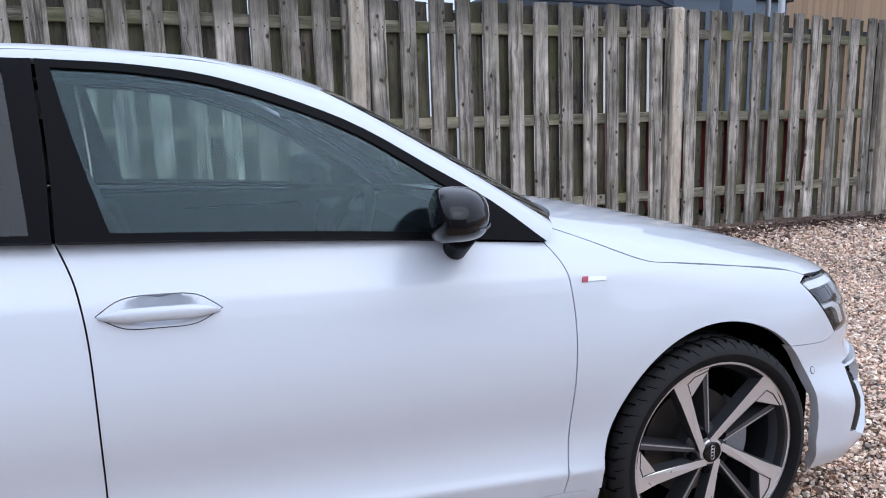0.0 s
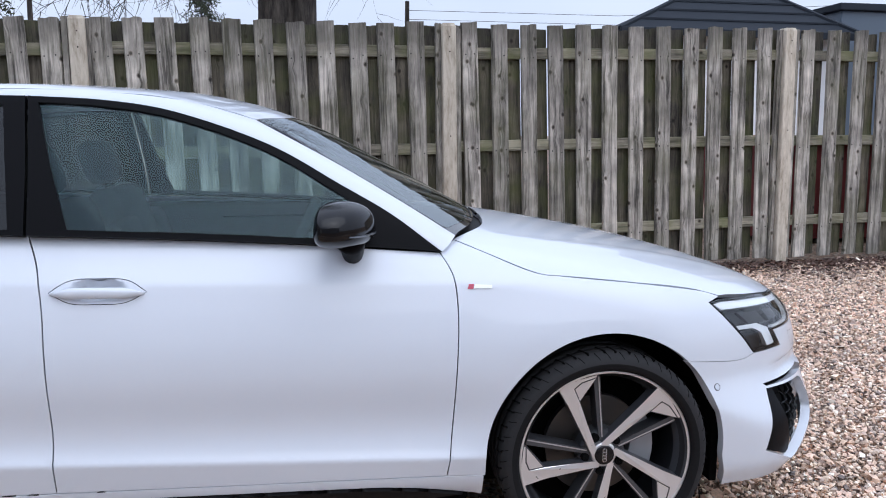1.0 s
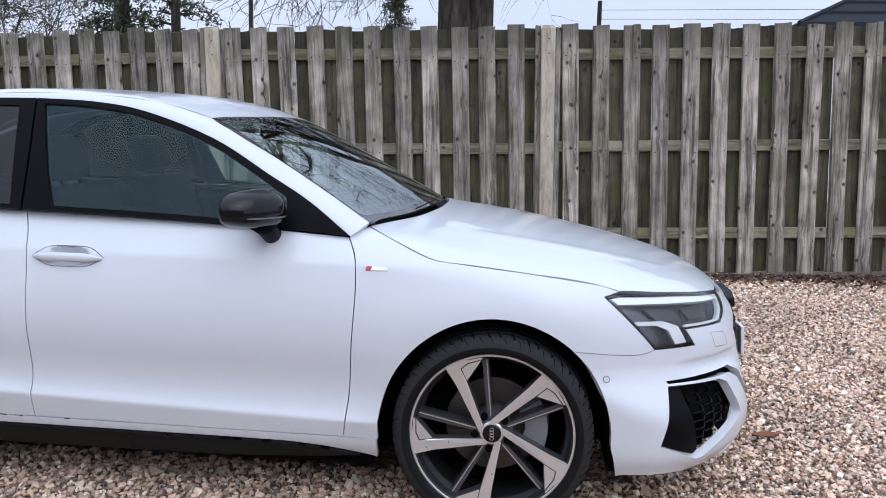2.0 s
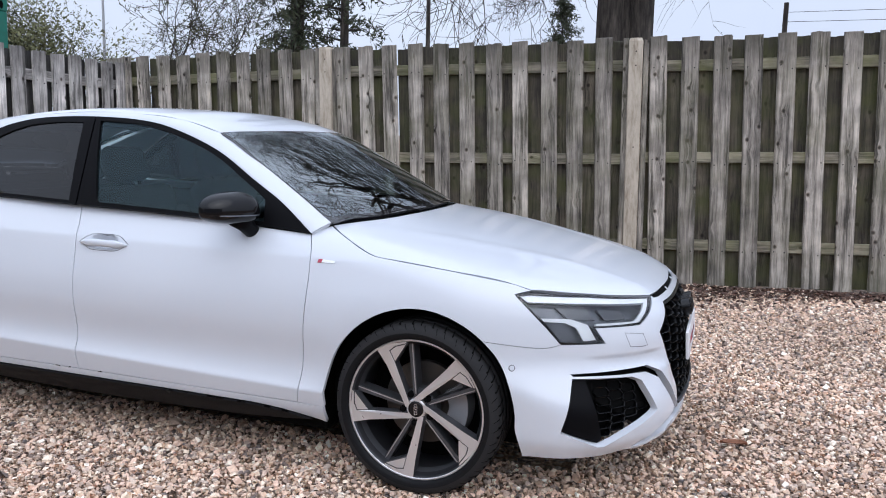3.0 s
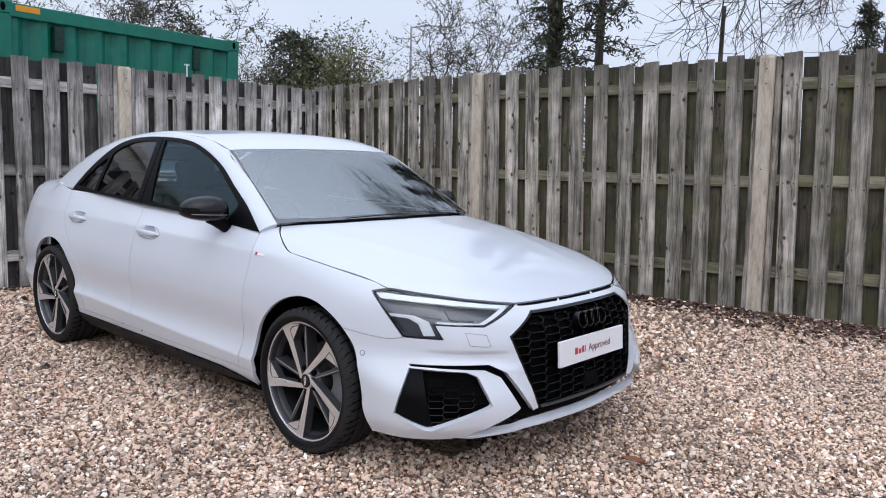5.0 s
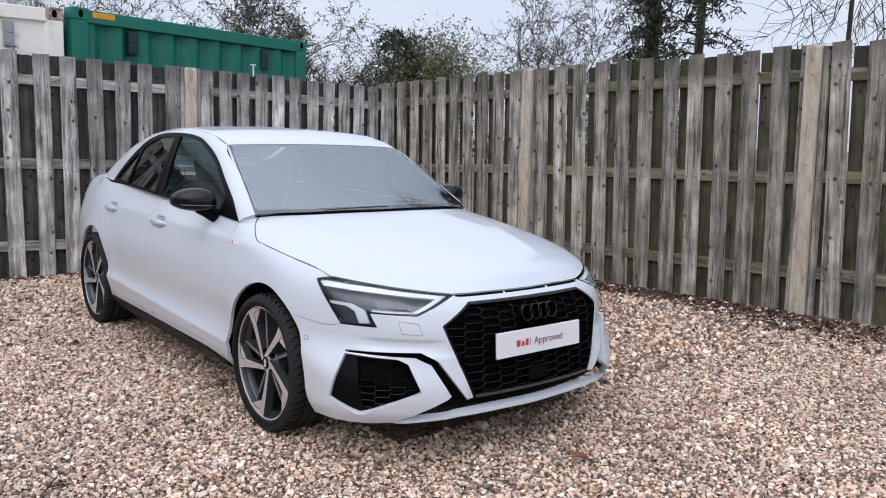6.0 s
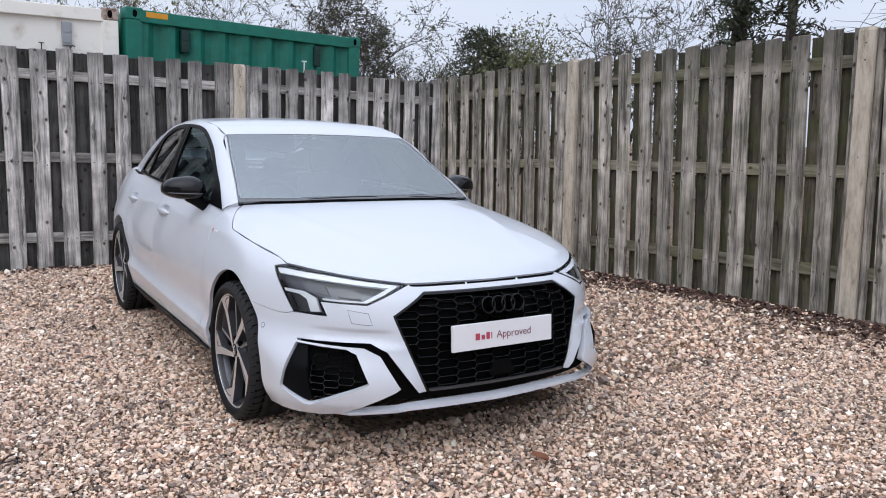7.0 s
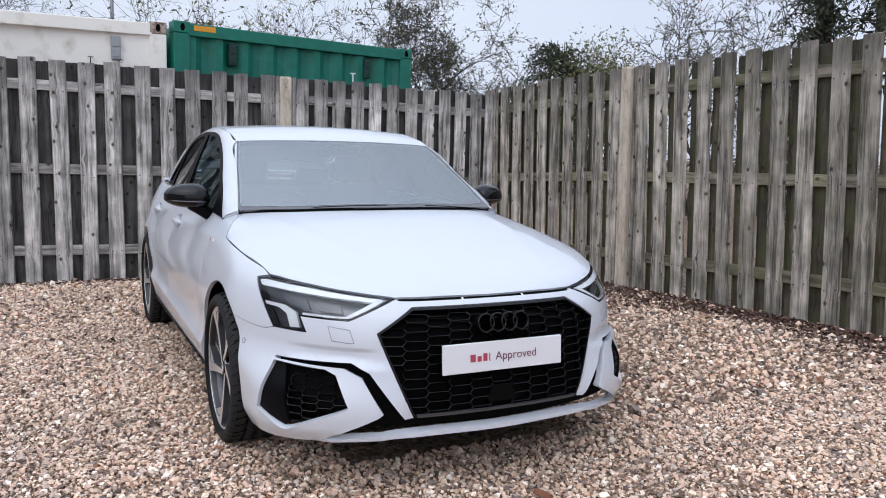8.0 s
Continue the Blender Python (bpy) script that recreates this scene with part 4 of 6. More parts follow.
for s in (1, -1):
    V = [(s * u, v) for u, v in VENT]
    panel("vent_backing", lower, on_nose, np.array(V), deep_black, bumper, push=-0.05, depth=0.0, gap=-0.01)
    bm = bmesh.new()
    inside = drawn_in(np.array([(s * u, v) for u, v in [(53.5, 0.474), (43.0, 0.468), (40.8, 0.455), (37.8, 0.353), (51.0, 0.266)]]) * (DEG, 1), 0.006)
    for i in range(0, 9):
        for j in range(-4, 5):
            c = np.array([[s * 46.5 * DEG + (i - 4) * 0.062 * 0.87, 0.365 + (j + 0.5 * (i % 2)) * 0.031]])
            if within(c, inside)[0]:
                ring_of_hex(bm, (c[0][0] / DEG, c[0][1]), 0.062, 0.031, -0.024, lower)
    part("vent_mesh", bm, grille_black, bumper, "black honeycomb vent")
    panel("vent_cheek", lower, on_nose, np.array([(s * u, v) for u, v in [(57.3, 0.483), (54.0, 0.481), (51.0, 0.268), (52.0, 0.253), (60.3, 0.304)]]), trim_black, bumper, push=-0.012, depth=0.02, gap=0.002)
    # headlamp: dark bowl, light strips, clear cover
    L = [(s * u, v) for u, v in LAMP]
    lamp = panel("headlamp", lower, on_nose, np.array(L), lens_glass, car, depth=0.0, gap=0.003, push=0.001, res=0.02, label="wedge-shaped clear headlamp")
    lamp.visible_shadow = False
    small = drawn_in(np.array(L) * (DEG, 1), 0.011) / (DEG, 1)
    panel("lamp_rim", lower, on_nose, np.array(L), gloss_black, lamp, holes=[small], depth=0.03, gap=0.002, push=-0.001, res=0.02)
    panel("lamp_bowl", lower, on_nose, np.array(L), lamp_grey, lamp, depth=0.0, gap=0.001, push=-0.045, res=0.02)
    for kind, line, deep, mat in (("light_strip", [(68.6, 0.764), (66.0, 0.768), (52.0, 0.757), (30.5, 0.7265), (34, 0.719), (50, 0.736), (60, 0.743), (67, 0.746)], -0.004, lamp_white),
                                  ("light_strip", [(31.0, 0.7255), (33.3, 0.7225), (40.0, 0.667), (51.0, 0.670), (51.0, 0.662), (39.0, 0.659)], -0.005, lamp_white),
                                  ("light_strip", [(64.3, 0.692), (57.0, 0.689), (53.0, 0.668), (51.2, 0.614), (54.2, 0.611), (55.8, 0.658), (58.5, 0.676), (63.6, 0.680)], -0.005, lamp_white),
                                  ("reflector", [(60, 0.735), (52, 0.728), (50, 0.685), (57, 0.69)], -0.03, dark_alloy), ("reflector", [(49, 0.726), (42, 0.716), (41, 0.682), (47.5, 0.684)], -0.03, dark_alloy)):
        panel(kind, lower, on_nose, np.array([(s * u, v) for u, v in line]), mat, lamp, push=deep, depth=0.012, gap=0.0, res=0.02)
    # headlamp washer flap
    flap = np.array([(s * u, v) for u, v in [(43.7, 0.631), (38.2, 0.622), (37.0, 0.576), (38.5, 0.574), (42.4, 0.579)]])
    panel("washer_flap", lower, on_nose, flap, grey_print, bumper, holes=[drawn_in(flap * (DEG, 1), 0.0022) / (DEG, 1)], depth=0.0, gap=0.0, push=0.0008, res=0.01, label="thin outline of a washer flap")
# ring emblem: four plain black rings
bm = bmesh.new()
for k in range(4):
    u = (k - 1.5) * 0.050
    p = on_nose(lower, [(u / DEG, 0.639)])[0]
    m = Matrix.Translation((p[0] + 0.012, p[1], p[2])) @ Matrix.Rotation(radians(90 - 14), 4, "Y")
    lathe(bm, [(0.0365, -0.022), (0.0365, 0.010), (0.0350, 0.012), (0.0318, 0.012), (0.0302, 0.010), (0.0290, -0.022)], m, 32, closed=True)
part("ring_emblem", bm, grille_black, bumper, "black emblem of rings")
# number plate with the dealer's card
bm = bmesh.new()
block(bm, (0.908, -0.26, 0.458), (0.921, 0.26, 0.569), 0.003, Matrix.Translation((0.9, 0, 0.51)) @ Matrix.Rotation(radians(-4), 4, "Y") @ Matrix.Translation((-0.9, 0, -0.51)))
plate = part("number_plate", bm, plate_white, car, "white dealer plate")
plate_m = Matrix.Translation((0.9, 0, 0.51)) @ Matrix.Rotation(radians(-4), 4, "Y") @ Matrix.Translation((0.0218, 0, 0))
bm = bmesh.new()
for y, w, h in ((-0.147, 0.022, 0.028), (-0.117, 0.017, 0.020), (-0.092, 0.017, 0.029), (-0.067, 0.004, 0.028)):
    block(bm, (0, y, -0.012), (0.001, y + w, h - 0.012), 0, plate_m)
part("plate_print", bm, red_print, plate, "red printed bars")
txt = bpy.data.curves.new("plate_word", "FONT")
txt.body, txt.size, txt.align_x, txt.extrude = "Approved", 0.0455, "LEFT", 0.0004
tmp = new("plate_word", txt)
bpy.context.view_layer.update()
word = bpy.data.meshes.new_from_object(tmp.evaluated_get(bpy.context.evaluated_depsgraph_get()))
bpy.data.objects.remove(tmp)
word.materials.clear()
word.materials.append(word_print)
word.transform(plate_m @ Matrix.Translation((0.0005, -0.040, -0.012)) @ Matrix(((0, 0, 1, 0), (1, 0, 0, 0), (0, 1, 0, 0), (0, 0, 0, 1))))
new("plate_word", word).parent = plate


# wheels
def dished(bm, m, outline, low, high, slot, side_slot, inset):
    """A prism whose face rises a little towards the rim."""
    before = set(bm.verts)
    prism(bm, outline, Matrix.Identity(4), low, high, slot, side_slot, inset)
    for v in set(bm.verts) - before:
        v.co.z += 0.013 * (math.hypot(v.co.x, v.co.y) / 0.26) ** 3
        v.co = m @ v.co


def wheel(cx, side, turn):
    name = "front_wheel" if cx > -1 else "rear_wheel"
    m = Matrix.Translation((cx, -0.777 * side, 0.322)) @ Matrix(((side, 0, 0, 0), (0, 0, -side, 0), (0, 1, 0, 0), (0, 0, 0, 1)))
    bm = bmesh.new()
    lathe(bm, [(0.236, -0.09), (0.238, 0.05), (0.246, 0.088), (0.2515, 0.098)], m, 72)
    w = part(name, bm, barrel_black, car, "five-spoke diamond-cut alloy wheel", True)
    bm = bmesh.new()
    side_line = [(0.2645, 0.096), (0.268, 0.1115), (0.278, 0.1185), (0.291, 0.1195)]
    shoulder = [(0.291, 0.1195), (0.303, 0.1165), (0.314, 0.108), (0.3205, 0.094)]
    tread = []
    for a, b in ((0.090, 0.055), (0.045, 0.006), (-0.006, -0.045), (-0.055, -0.090)):
        tread += [(0.3235, a), (0.325, (a + b) / 2), (0.3235, b), (0.314, b - 0.001), (0.314, b - 0.009)]
    lathe(bm, side_line, m, 96, 0)
    lathe(bm, shoulder + tread[:-2] + [(r, -h) for r, h in shoulder[::-1]], m, 96, 1)
    lathe(bm, [(r, -h) for r, h in side_line[::-1]], m, 96, 0)
    part("tyre", bm, [rubber, tread_rubber], w, "black low-profile tyre", True)
    bm = bmesh.new()
    for k in range(48):
        r = Matrix.Rotation((k + 0.12 * math.sin(k * 2.3)) * math.tau / 48, 4, "Z")
        block(bm, (0.312, -0.0022, 0.048), (0.3252, 0.0022, 0.101), 0, m @ r @ Matrix.Rotation(radians(13), 4, "X"))
        tube(bm, [m @ r @ Vector(p) for p in ((0.299, -0.004, 0.1172), (0.307, -0.001, 0.1135), (0.314, 0.004, 0.107), (0.3205, 0.009, 0.0945))], [0.0006, 0.0012, 0.0015, 0.0016], 4)
    part("tread_cut", bm, deep_black, w)
    bm = bmesh.new()
    lathe(bm, [(0.2580, 0.1025), (0.2590, 0.1045), (0.2655, 0.1045), (0.2675, 0.102), (0.268, 0.095)], m, 96, 0)
    lathe(bm, [(0.236, 0.05), (0.2425, 0.0755), (0.2495, 0.088), (0.2580, 0.1025)], m, 96, 1)
    part("rim_lip", bm, [alloy, dark_alloy], w, "", True)
    for k in range(5):
        r = m @ Matrix.Rotation(radians(turn + 72 * k), 4, "Z")
        bm = bmesh.new()
        dished(bm, r, [(0.014, 0.016), (0.10, 0.0125), (0.19, 0.0085), (0.2385, 0.0095), (0.2475, -0.019), (0.2425, -0.068), (0.2480, -0.070), (0.2590, -0.015), (0.2595, 0.012), (0.2555, 0.0535), (0.19, 0.0455), (0.06, 0.0375), (0.018, 0.036)], 0.050, 0.090, 0, 1, 0.0015)
        spoke = part("spoke", bm, [alloy, dark_alloy], w)
        bm = bmesh.new()
        dished(bm, r, [(0.184, 0.0125), (0.242, 0.0125), (0.2495, -0.02), (0.2445, -0.076)], 0.055, 0.0862, 0, None, 0.001)
        part("spoke_flag", bm, dark_alloy, spoke, "dark painted spoke wing")
        bm = bmesh.new()
        dished(bm, r, [(0.192, 0.0062), (0.2345, 0.0068), (0.2430, -0.0200), (0.2385, -0.064)], 0.08, 0.0895, 0, 1, 0.001)
        part("flag_face", bm, [alloy, dark_alloy], spoke)
        bm = bmesh.new()
        prism(bm, [(0.038, -0.002), (0.046, -0.020), (0.232, -0.084), (0.241, -0.064)], r, 0.02, 0.076, 0, None, 0.004)
        prism(bm, [(0.05, -0.0185), (0.236, -0.0805), (0.2365, -0.0775), (0.051, -0.0155)], r, 0.07, 0.0785, 1)
        part("rear_spoke", bm, [dark_alloy, lip_alloy], w)
        bm = bmesh.new()
        lathe(bm, [(0.0005, 0.0845), (0.0105, 0.0845), (0.012, 0.081), (0.012, 0.06)], r @ Matrix.Translation((0.0565, 0.003, 0)), 14)
        part("wheel_bolt", bm, deep_black, w)
    bm = bmesh.new()
    lathe(bm, [(0.0005, 0.0885), (0.034, 0.0885), (0.038, 0.086), (0.040, 0.072)], m, 32, 0)
    lathe(bm, [(0.040, 0.074), (0.066, 0.070), (0.072, 0.06), (0.074, 0.02)], m, 32, 1)
    part("hub_plate", bm, [alloy, dark_alloy], w)
    bm = bmesh.new()
    lathe(bm, [(0.0005, 0.0935), (0.027, 0.0935), (0.030, 0.091), (0.031, 0.06)], m, 32, 0)
    for k in range(4):
        lathe(bm, [(0.0062 + 0.0011 * math.cos(a), 0.0937 + 0.001 * math.sin(a)) for a in np.linspace(0, math.tau, 7)[:-1]], m @ Matrix.Translation((0, (k - 1.5) * 0.0095, 0)), 14, 1, True)
    part("centre_cap", bm, [gloss_black, chrome], w, "black centre cap with silver rings")
    bm = bmesh.new()
    lathe(bm, [(0.07, -0.005), (0.158, -0.005), (0.158, -0.03), (0.07, -0.03)], m, 48, closed=True)
    lathe(bm, [(0.0005, 0.02), (0.07, 0.02), (0.075, -0.005)], m, 32)
    part("brake_disc", bm, steel, w)
    # added black disc closing the wheel, standing for the shade behind the spokes
    bm = bmesh.new()
    lathe(bm, [(0.0005, -0.052), (0.205, -0.052), (0.232, -0.062), (0.237, -0.085)], m, 48)
    part("spoke_backing", bm, deep_black, w, "dark disc added behind the spokes for the shade there")
    bm = bmesh.new()
    prism(bm, [(0.10 * math.cos(a), 0.10 * math.sin(a)) for a in np.linspace(-0.5, 0.6, 7)] + [(0.185 * math.cos(a), 0.185 * math.sin(a)) for a in np.linspace(0.6, -0.5, 7)], m, -0.06, 0.022, inset=0.006)
    part("brake_caliper", bm, galvanised, w)


for cx in (0.0, -2.63):
    for side in (1, -1):
        wheel(cx, side, 42)

# door mirrors
def mirror_ring(s):
    """Centre and half sizes of the housing's section at s, from its root (0) to its tip (1)."""
    swell = (1 - abs(2 * min(max(s * 0.96 + 0.02, 0), 1) - 1) ** 3.2) ** 0.5
    slim = 1.0 - 0.30 * max(0.0, (s - 0.3) / 0.7) ** 1.5
    return -0.765 - 0.060 * s, -0.782 - 0.212 * s, 1.010 + 0.004 * s, swell * slim


for side in (1, -1):
    bm = bmesh.new()
    rows = []
    for j in range(23):
        cx, y, cz, fat = mirror_ring(j / 22)
        ring = []
        for k in range(32):
            a = k * math.tau / 32
            c_, s_ = math.cos(a), math.sin(a)
            e = 0.78 if c_ > 0 else 0.5
            x = math.copysign(abs(c_) ** e, c_) * (0.100 if c_ > 0 else 0.058)
            z = math.copysign(abs(s_) ** 0.85, s_) * (0.079 if s_ > 0 else 0.052)
            ring.append(bm.verts.new((cx + x * max(fat, 0.12), y * side, cz + z * max(fat, 0.12))))
        rows.append(ring)
    for u, w in zip(rows, rows[1:]):
        for k in range(32):
            bm.faces.new((u[k], u[(k + 1) % 32], w[(k + 1) % 32], w[k]))
    bm.faces.new(rows[0]), bm.faces.new(rows[-1])
    mirror = part("door_mirror", bm, gloss_black, car, "gloss black door mirror", True)
    bm = bmesh.new()
    tube(bm, [(-0.745, -0.745 * side, 0.925), (-0.748, -0.79 * side, 0.932), (-0.75, -0.825 * side, 0.962), (-0.760, -0.85 * side, 0.992)], [0.028, 0.030, 0.036, 0.052], 14)
    part("mirror_stalk", bm, trim_black, mirror, "", True)
    bm = bmesh.new()
    seam = [mirror_ring(v) for v in np.linspace(0.12, 0.9, 14)]
    tube(bm, [(cx + 0.0985 * fat, y * side, cz - 0.012) for cx, y, cz, fat in seam], [0.0015] + [0.003] * 12 + [0.0015], 6)
    part("indicator_strip", bm, lamp_grey, mirror)
    bm = bmesh.new()
    block(bm, (-0.003, -0.932, 0.984), (0.003, -0.832, 1.052), 0.002, Matrix.Translation((-0.836, 0, 0)) @ Matrix.Translation((0, -0.885, 0)) @ Matrix.Rotation(-0.28, 4, 'Z') @ Matrix.Translation((0, 0.885, 0)))
    bmesh.ops.transform(bm, matrix=Matrix.Diagonal((1, side, 1, 1)), verts=bm.verts)
    part("mirror_glass", bm, chrome, mirror)

# underbody, bulkhead and cabin
bm = bmesh.new()
block(bm, (-3.35, -0.60, 0.135), (0.34, 0.60, 0.23), 0.02)
block(bm, (0.30, -0.56, 0.205), (0.62, 0.56, 0.26), 0.01)
block(bm, (-2.26, -0.79, 0.15), (-0.40, 0.79, 0.23), 0.02)
block(bm, (-0.45, -0.70, 0.2), (-0.40, 0.70, 0.86), 0.01)
block(bm, (0.45, -0.45, 0.2), (0.62, 0.45, 0.62), 0.02)
block(bm, (-3.38, -0.60, 0.2), (-2.95, 0.60, 0.9), 0.03)
part("underbody", bm, deep_black, car, "dark underbody")


def cushion(bm, lo, hi, m, r=0.05):
    block(bm, lo, hi, r, m)


for y in (-0.36, 0.36):
    bm = bmesh.new()
    cushion(bm, (-1.55, y - 0.25, 0.42), (-1.05, y + 0.25, 0.56), None)
    lean = Matrix.Translation((-1.50, y, 0.5)) @ Matrix.Rotation(radians(-20), 4, "Y")
    cushion(bm, (-0.07, -0.24, 0.0), (0.07, 0.24, 0.58), lean)
    cushion(bm, (-0.09, -0.26, 0.05), (0.11, -0.17, 0.45), lean, 0.035)
    cushion(bm, (-0.09, 0.17, 0.05), (0.11, 0.26, 0.45), lean, 0.035)
    cushion(bm, (-0.05, -0.13, 0.60), (0.05, 0.13, 0.78), lean, 0.045)
    tube(bm, [lean @ Vector((0, -0.06, 0.5)), lean @ Vector((0, -0.06, 0.65))], 0.007, 6)
    tube(bm, [lean @ Vector((0, 0.06, 0.5)), lean @ Vector((0, 0.06, 0.65))], 0.007, 6)
    part("front_seat", bm, seat_cloth, car, "dark bucket seat with headrest", True)
bm = bmesh.new()
cushion(bm, (-2.45, -0.62, 0.42), (-2.0, 0.62, 0.56), None)
lean = Matrix.Translation((-2.42, 0, 0.5)) @ Matrix.Rotation(radians(-24), 4, "Y")
cushion(bm, (-0.08, -0.62, 0.0), (0.07, 0.62, 0.55), lean)
for y in (-0.36, 0.36):
    cushion(bm, (-0.04, y - 0.13, 0.55), (0.05, y + 0.13, 0.68), lean, 0.04)
part("rear_bench", bm, seat_cloth, car, "dark rear bench", True)
bm = bmesh.new()
block(bm, (-3.02, -0.60, 0.955), (-2.50, 0.60, 0.985), 0.01)
block(bm, (-3.06, -0.55, 0.90), (-3.02, 0.55, 1.03), 0.01)
part("parcel_shelf", bm, seat_cloth, car, "dark parcel shelf under the rear window")
bm = bmesh.new()
block(bm, (-0.80, -0.68, 0.70), (-0.42, 0.68, 0.905), 0.05)
block(bm, (-0.88, -0.62, 0.83), (-0.72, -0.12, 0.955), 0.035)
block(bm, (-1.5, -0.10, 0.3), (-0.75, 0.10, 0.62), 0.04)
block(bm, (-0.84, -0.09, 0.80), (-0.80, 0.16, 0.94), 0.01)
dashboard = part("dashboard", bm, cabin, car, "black dashboard and centre console", True)
bm = bmesh.new()
block(bm, (-0.79, -0.66, 0.902), (-0.40, 0.66, 0.914), 0.005)
part("dash_cover", bm, dash_top, dashboard, "grained dashboard top, lightened for the glow low in the windscreen")
for side in (1, -1):
    bm = bmesh.new()
    block(bm, (-2.35, -0.01, 0.3), (-0.52, 0.02, 0.955), 0.015, Matrix.Translation((0, -0.735 * side, 0)))
    block(bm, (-1.45, -0.03, 0.62), (-0.85, 0.03, 0.70), 0.02, Matrix.Translation((0, -0.705 * side, 0)))
    card = part("door_card", bm, cabin, car, "black inner door lining")
    bm = bmesh.new()
    tube(bm, [(-1.30, -0.715 * side, 0.885), (-1.0, -0.712 * side, 0.893), (-0.86, -0.712 * side, 0.895), (-0.84, -0.712 * side, 0.88)], [0.004, 0.005, 0.012, 0.008], 8)
    part("inner_handle", bm, chrome, card, "chrome inner door handle")
bm = bmesh.new()
m = Matrix.Translation((-0.93, -0.36, 0.89)) @ Matrix.Rotation(radians(-66), 4, "Y")
lathe(bm, [(0.175 + 0.016 * math.cos(a), 0.016 * math.sin(a)) for a in np.linspace(0, math.tau, 11)[:-1]], m, 40, closed=True)
for a in (0, 180, 270):
    tube(bm, [m @ Vector((0, 0, -0.02)), m @ Vector((0.17 * math.sin(radians(a)), 0.17 * math.cos(radians(a)), 0))], 0.02, 8)
lathe(bm, [(0.0005, 0.012), (0.06, 0.01), (0.07, -0.03)], m, 24)
tube(bm, [m @ Vector((0, 0, -0.02)), m @ Vector((0, 0, -0.2))], 0.04, 10)
part("steering_wheel", bm, cabin, car, "black three-spoke steering wheel", True)
bm = bmesh.new()
block(bm, (-1.02, -0.12, 1.235), (-0.99, 0.12, 1.295), 0.012)
tube(bm, [(-0.985, 0, 1.28), (-0.93, 0, 1.30)], 0.012, 8)
block(bm, (-0.97, -0.06, 1.285), (-0.88, 0.06, 1.305), 0.008)
part("inner_mirror", bm, cabin, car, "black rear-view mirror and sensor box")
panel("headliner", upper, on_top, path([(-2.4, 0.5), (-1.6, 0.54), (-1.05, 0.53)], [(-1.05, 0.53), (-0.96, 0.0), (-1.05, -0.53)], [(-1.05, -0.53), (-1.6, -0.54), (-2.4, -0.5)], [(-2.4, -0.5), (-2.4, 0.5)]), seat_cloth, car, push=-0.03, depth=0.0, label="dark headlining")
# ---- containers behind the side fence ----
def container(name, label, length, ribs, paint, m, marks=False):
    """A shipping container lying along local x from 0, its seen long side at y = 0, its roof at z = 2.59."""
    box = tagged(new(name), label, "container")
    H, D = 2.59, 2.44
    bm = bmesh.new()
    n = ribs * 4
    xs = np.linspace(0.16, length - 0.16, n + 1)
    zs = (0.16, H - 0.13)
    prof = [0.0 if (k % 4) in (0, 1) else 0.048 for k in range(n + 1)]
    for a in range(n):
        q = [bm.verts.new((xs[a], prof[a] + 0.012, zs[0])), bm.verts.new((xs[a + 1], prof[a + 1] + 0.012, zs[0])), bm.verts.new((xs[a + 1], prof[a + 1] + 0.012, zs[1])), bm.verts.new((xs[a], prof[a] + 0.012, zs[1]))]
        bm.faces.new(q)
    bmesh.ops.remove_doubles(bm, verts=bm.verts, dist=0.0005)
    block(bm, (0.03, 0.07, 0.1), (length - 0.03, D, H - 0.05))
    part("corrugated_wall", bm, paint, box)
    for z0, z1, nm in ((H - 0.14, H - 0.015, "top_rail"), (0.0, 0.16, "bottom_rail")):
        bm = bmesh.new()
        block(bm, (0.14, -0.02, z0), (length - 0.14, 0.07, z1), 0.008)
        part(nm, bm, paint, box)
    for x in (0.0, length - 0.165):
        bm = bmesh.new()
        block(bm, (x, -0.014, 0.0), (x + 0.165, 0.15, H - 0.118), 0.01)
        part("corner_post", bm, paint, box)
        bm = bmesh.new()
        block(bm, (x - 0.004, -0.02, H - 0.118), (x + 0.169, 0.16, H), 0.01)
        casting = part("corner_casting", bm, rust if paint is cream_steel else paint, box)
        bm = bmesh.new()
        lathe(bm, [(0.0005, 0.0), (0.03, 0.0), (0.032, -0.01)], Matrix.Translation((x + 0.085, -0.0205, H - 0.06)) @ Matrix.Rotation(radians(90), 4, "X") @ Matrix.Diagonal((0.8, 1.3, 1, 1)), 16)
        part("lifting_hole", bm, deep_black, casting)
    for x in (0.62, length - 0.62) if marks else (length - 0.48,):
        bm = bmesh.new()
        block(bm, (x - 0.045, -0.02, H - 0.40), (x + 0.045, 0.05, H - 0.17), 0.008)
        for k in range(2):
            block(bm, (x - 0.032, -0.026, H - 0.375 + 0.1 * k), (x + 0.032, -0.018, H - 0.30 + 0.1 * k), 0.004)
        part("air_vent", bm, green_vent if marks else galvanised, box)
    if marks:
        bm = bmesh.new()
        block(bm, (0.20, -0.024, H - 0.085), (0.43, 0.0, H - 0.03), 0.002)
        part("yellow_marker", bm, yellow_steel, box, "yellow height marker")
    box.matrix_world = m
    return box


lift = -0.065
green_way = 99.0
container("shipping_container", "green corrugated steel container behind the fence", 2.88, 9, green_steel, pose(-5.2, -0.33, lift + 0.03, 0, 0.6, green_way), True)
container("shipping_container", "cream steel container with rust stains", 6.058, 1, cream_steel, pose(-5.24, -0.36, lift, 0, 0, 90) @ pose(-6.07, 0, 0), False)

